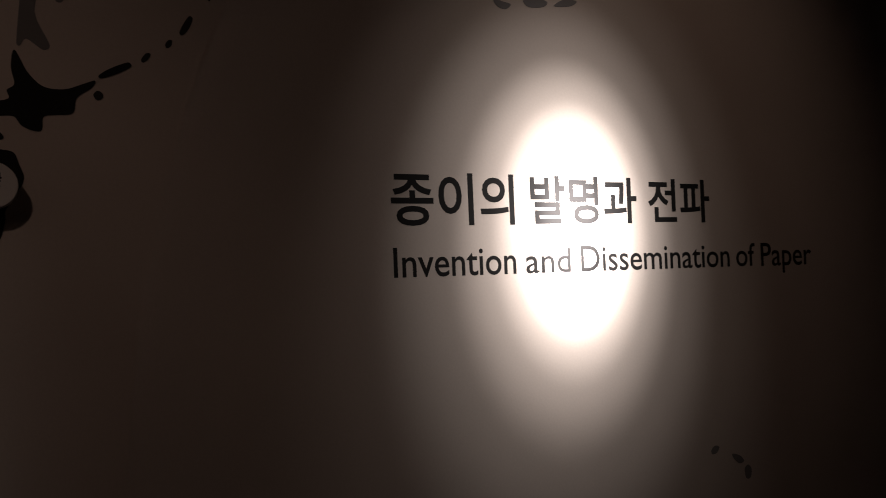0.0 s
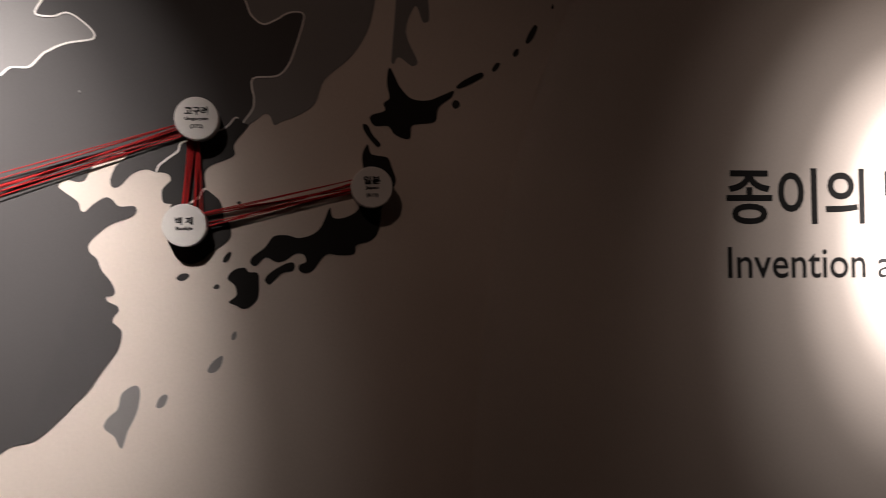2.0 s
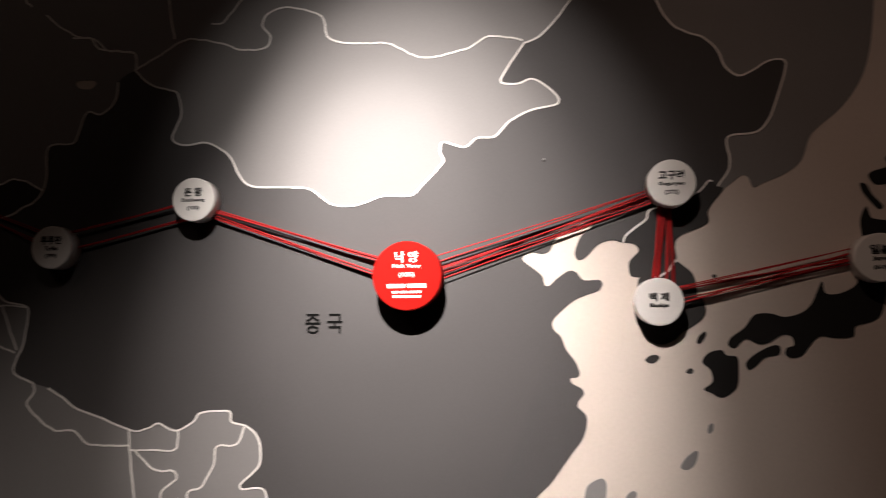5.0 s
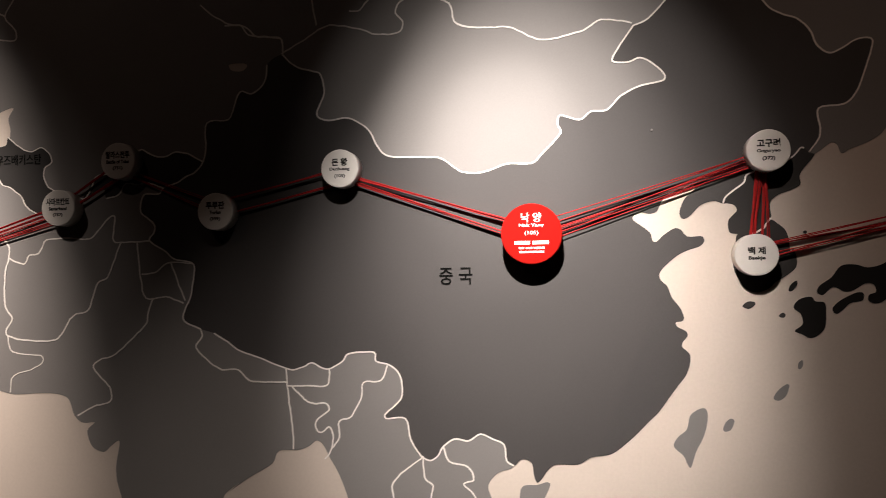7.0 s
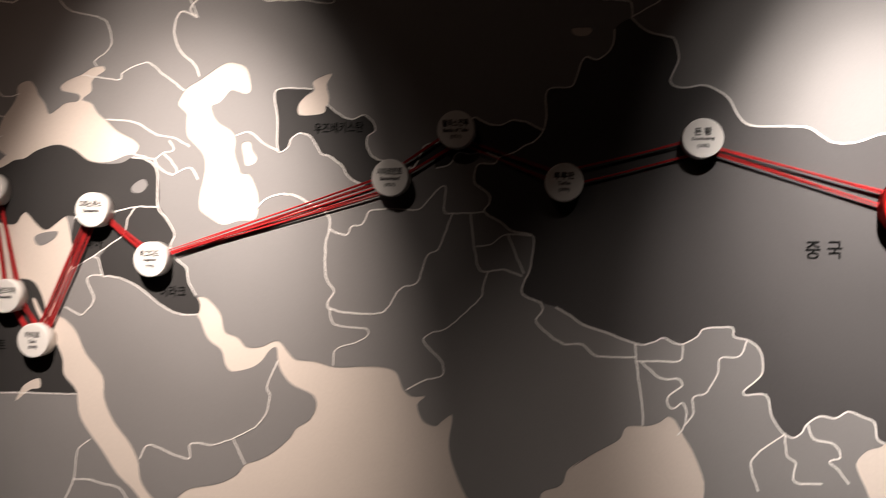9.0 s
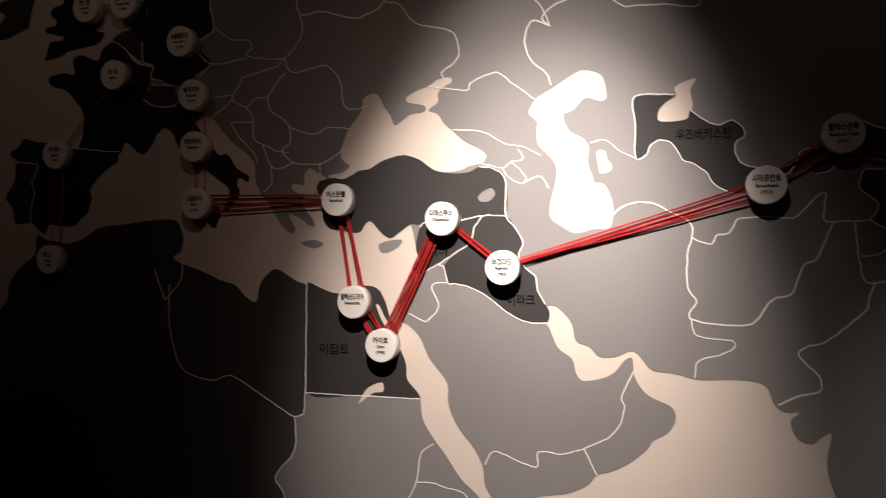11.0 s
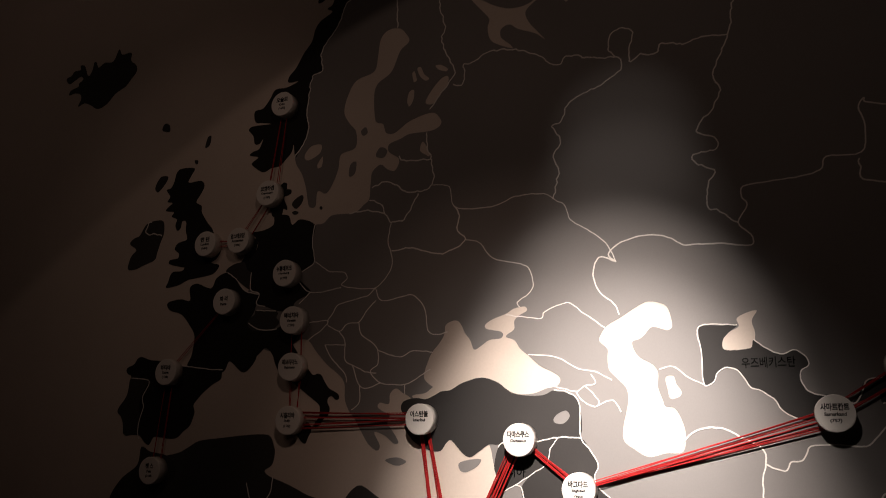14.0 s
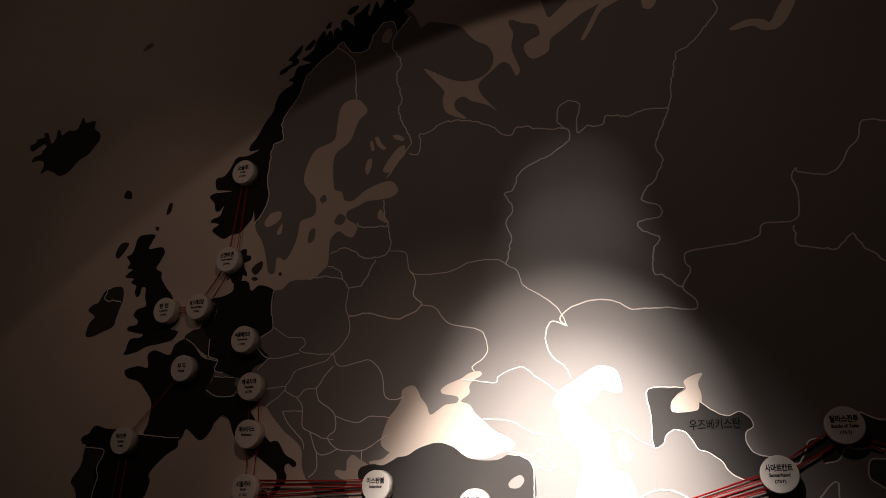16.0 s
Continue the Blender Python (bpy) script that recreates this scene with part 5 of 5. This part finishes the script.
city("samarkand", -2.645, 1.770, three("사마르칸트", "Samarkand", "(757)", 0.66, 0.5))
city("baghdad", -3.221, 1.594, three("바그다드", "Baghdad", "(793)", 0.56, 0.36))
city("damascus", -3.369, 1.712, three("다마스쿠스", "Damascus", None, 0.66, 0.46))
city("cairo", -3.530, 1.401, three("카이로", "Cairo", "(900)", 0.46, 0.24))
city("alexandria", -3.604, 1.508, three("알렉산드리아", "Alexandria", None, 0.72, 0.48))
city("istanbul", -3.644, 1.765, three("이스탄불", "Istanbul", None, 0.6, 0.4))
city("sicily", -4.060, 1.765, three("시칠리아", "Sicily", "(1102)", 0.56, 0.24))
city("fabriano", -4.060, 1.918, three("파브리아노", "Fabriano", None, 0.62, 0.4))
city("venezia", -4.062, 2.056, three("베네치아", "Venezia", "(1276)", 0.58, 0.36))
city("nurnberg", -4.096, 2.201, three("뉘른베르크", "Nurnberg", "(1390)", 0.62, 0.42))
city("paris", -4.314, 2.128, [("파 리", 0.36, 0.0, 0.4), ("Paris", 0.28, -0.3, 0.2)])
city("xativa", -4.521, 1.917, three("하티바", "Xativa", "(1150)", 0.46, 0.3))
city("fez", -4.552, 1.618, three("페 스", "Fez", "(1100)", 0.36, 0.2))
city("london", -4.404, 2.322, three("런 던", "London", "(1494)", 0.4, 0.36))
city("amsterdam", -4.276, 2.321, three("암스테르담", "Amsterdam", "(1586)", 0.62, 0.5))
city("copenhagen", -4.174, 2.465, three("코펜하겐", "Copenhagen", "(1540)", 0.58, 0.5))
city("oslo", -4.136, 2.761, three("오슬로", "Oslo", "(1690)", 0.5, 0.24))


# ---- threads ----
def threads(a, b, strands, seed=0):
    """Cotton threads drawn from the rim of one disc to the rim of another; strands: (place on a, place on b, count)."""
    rnd = random.Random(seed * 31 + 5)
    xa, za, ra, da = DISCS[a]
    xb, zb, rb, db = DISCS[b]
    t = thing("thread_bundle", "taut red cotton threads strung between two city markers", "thread", "threads on the map")
    along = Vector((xb - xa, 0, zb - za)).normalized()
    side = Vector((-along.z, 0, along.x))
    for sa, sb, count in strands:
        for k in range(count):
            ends = []
            for x, z, r, d, sign, s in ((xa, za, ra, da, 1, sa), (xb, zb, rb, db, -1, sb)):
                s = max(-0.97, min(0.97, s + rnd.uniform(-0.09, 0.09)))
                ends.append(Vector((x, 0, z)) + side * s * r + along * sign * r * math.sqrt(1 - s * s) + Vector((0, -d * rnd.uniform(0.20, 0.34), 0)))
            p, q = ends
            d = (q - p).normalized()
            u = d.cross(Vector((0, 1, 0))).normalized()
            v = d.cross(u)
            bm = bmesh.new()
            loops = []
            slack = 0.004 * rnd.random() ** 2
            for i in range(9):
                f = i / 8
                c = p.lerp(q, f) + Vector((0, 0, -slack * f * (1 - f)))
                loops.append([bm.verts.new(c + 0.0011 * (u * math.cos(w) + v * math.sin(w))) for w in (0, 1.257, 2.513, 3.77, 5.027)])
            for m, n in zip(loops, loops[1:]):
                for j in range(5):
                    bm.faces.new((m[j], m[(j + 1) % 5], n[(j + 1) % 5], n[j]))
            bmesh.ops.recalc_face_normals(bm, faces=bm.faces)
            part("thread", bm, THREAD, t, smooth=True)


EAST_ROUTE = [
    ("nakyang", "goguryeo", [(0.28, 0.05, 1), (0.05, 0.1, 2), (-0.1, -0.3, 2), (-0.2, -0.1, 3), (-0.3, -0.45, 2)]),
    ("goguryeo", "baekje", [(-0.28, -0.3, 6), (-0.1, -0.05, 4), (0.1, 0.3, 3), (0.18, 0.6, 4)]),
    ("baekje", "japan", [(0.45, 0.5, 2), (0.35, 0.2, 3), (-0.15, 0.05, 3), (-0.25, 0.35, 2)]),
    ("dunhuang", "nakyang", [(-0.15, 0.2, 5), (-0.45, -0.27, 5)]),
    ("turfan", "dunhuang", [(0.5, 0.15, 3), (-0.2, -0.6, 4)]),
    ("talas", "turfan", [(-0.2, 0.3, 3), (-0.5, -0.2, 3)]),
    ("samarkand", "talas", [(0.3, 0.2, 4), (-0.3, -0.5, 4)]),
    ("baghdad", "samarkand", [(0.2, 0.3, 3), (0.12, 0.05, 2), (0.0, -0.2, 3), (0.05, -0.45, 2), (-0.05, -0.7, 1)]),
]
WEST_ROUTE = [
    ("damascus", "baghdad", [(0.1, 0.15, 5), (-0.1, -0.1, 5)]),
    ("cairo", "damascus", [(0.38, 0.42, 5), (0.15, 0.2, 4), (-0.08, 0.0, 4), (-0.28, -0.25, 4)]),
    ("alexandria", "cairo", [(0.45, 0.4, 4), (0.2, 0.2, 4), (-0.2, -0.25, 4), (-0.42, -0.45, 4)]),
    ("istanbul", "alexandria", [(-0.32, -0.35, 4), (-0.17, -0.2, 4), (0.2, 0.42, 4), (0.35, 0.58, 4)]),
    ("sicily", "istanbul", [(0.55, 0.35, 4), (0.15, 0.05, 3), (-0.25, -0.05, 3), (-0.5, -0.3, 2)]),
    ("sicily", "fabriano", [(0.25, 0.25, 2), (-0.45, -0.45, 2)]),
    ("fabriano", "venezia", [(-0.5, -0.5, 2), (0.3, 0.3, 2)]),
    ("xativa", "paris", [(0.2, 0.1, 2)]), ("fez", "xativa", [(0.35, 0.35, 2), (-0.35, -0.35, 2)]),
    ("amsterdam", "copenhagen", [(0.35, 0.35, 2), (-0.35, -0.35, 2)]),
    ("copenhagen", "oslo", [(0.3, 0.35, 2), (-0.35, -0.3, 2)]), ("london", "amsterdam", [(0.25, 0.25, 2), (-0.2, -0.2, 2)]),
]
for n, (a, b, strands) in enumerate(EAST_ROUTE + WEST_ROUTE):
    threads(a, b, strands, n)

ON_MAP = "black printed Korean country name on the charcoal map"
country_name("중 국", -1.777, -1.706, 1.584, 1.620, ON_MAP)
country_name("우즈베키스탄", -2.828, -2.712, 1.876, 1.901, ON_MAP)
country_name("이라크", -3.216, -3.150, 1.504, 1.530, ON_MAP)
country_name("시리아", -3.437, -3.362, 1.620, 1.645, ON_MAP)
country_name("이집트", -3.712, -3.630, 1.371, 1.399, ON_MAP)

# ---- a small nail left in the wall ----
nail = thing("wall_nail", "small grey nail head in the charcoal map", "nail", place=(-1.333, 0, 1.894))
part("head", disc(bmesh.new(), 0.0022, -0.0035, -0.001, 16, 0.0005), GREY, nail)
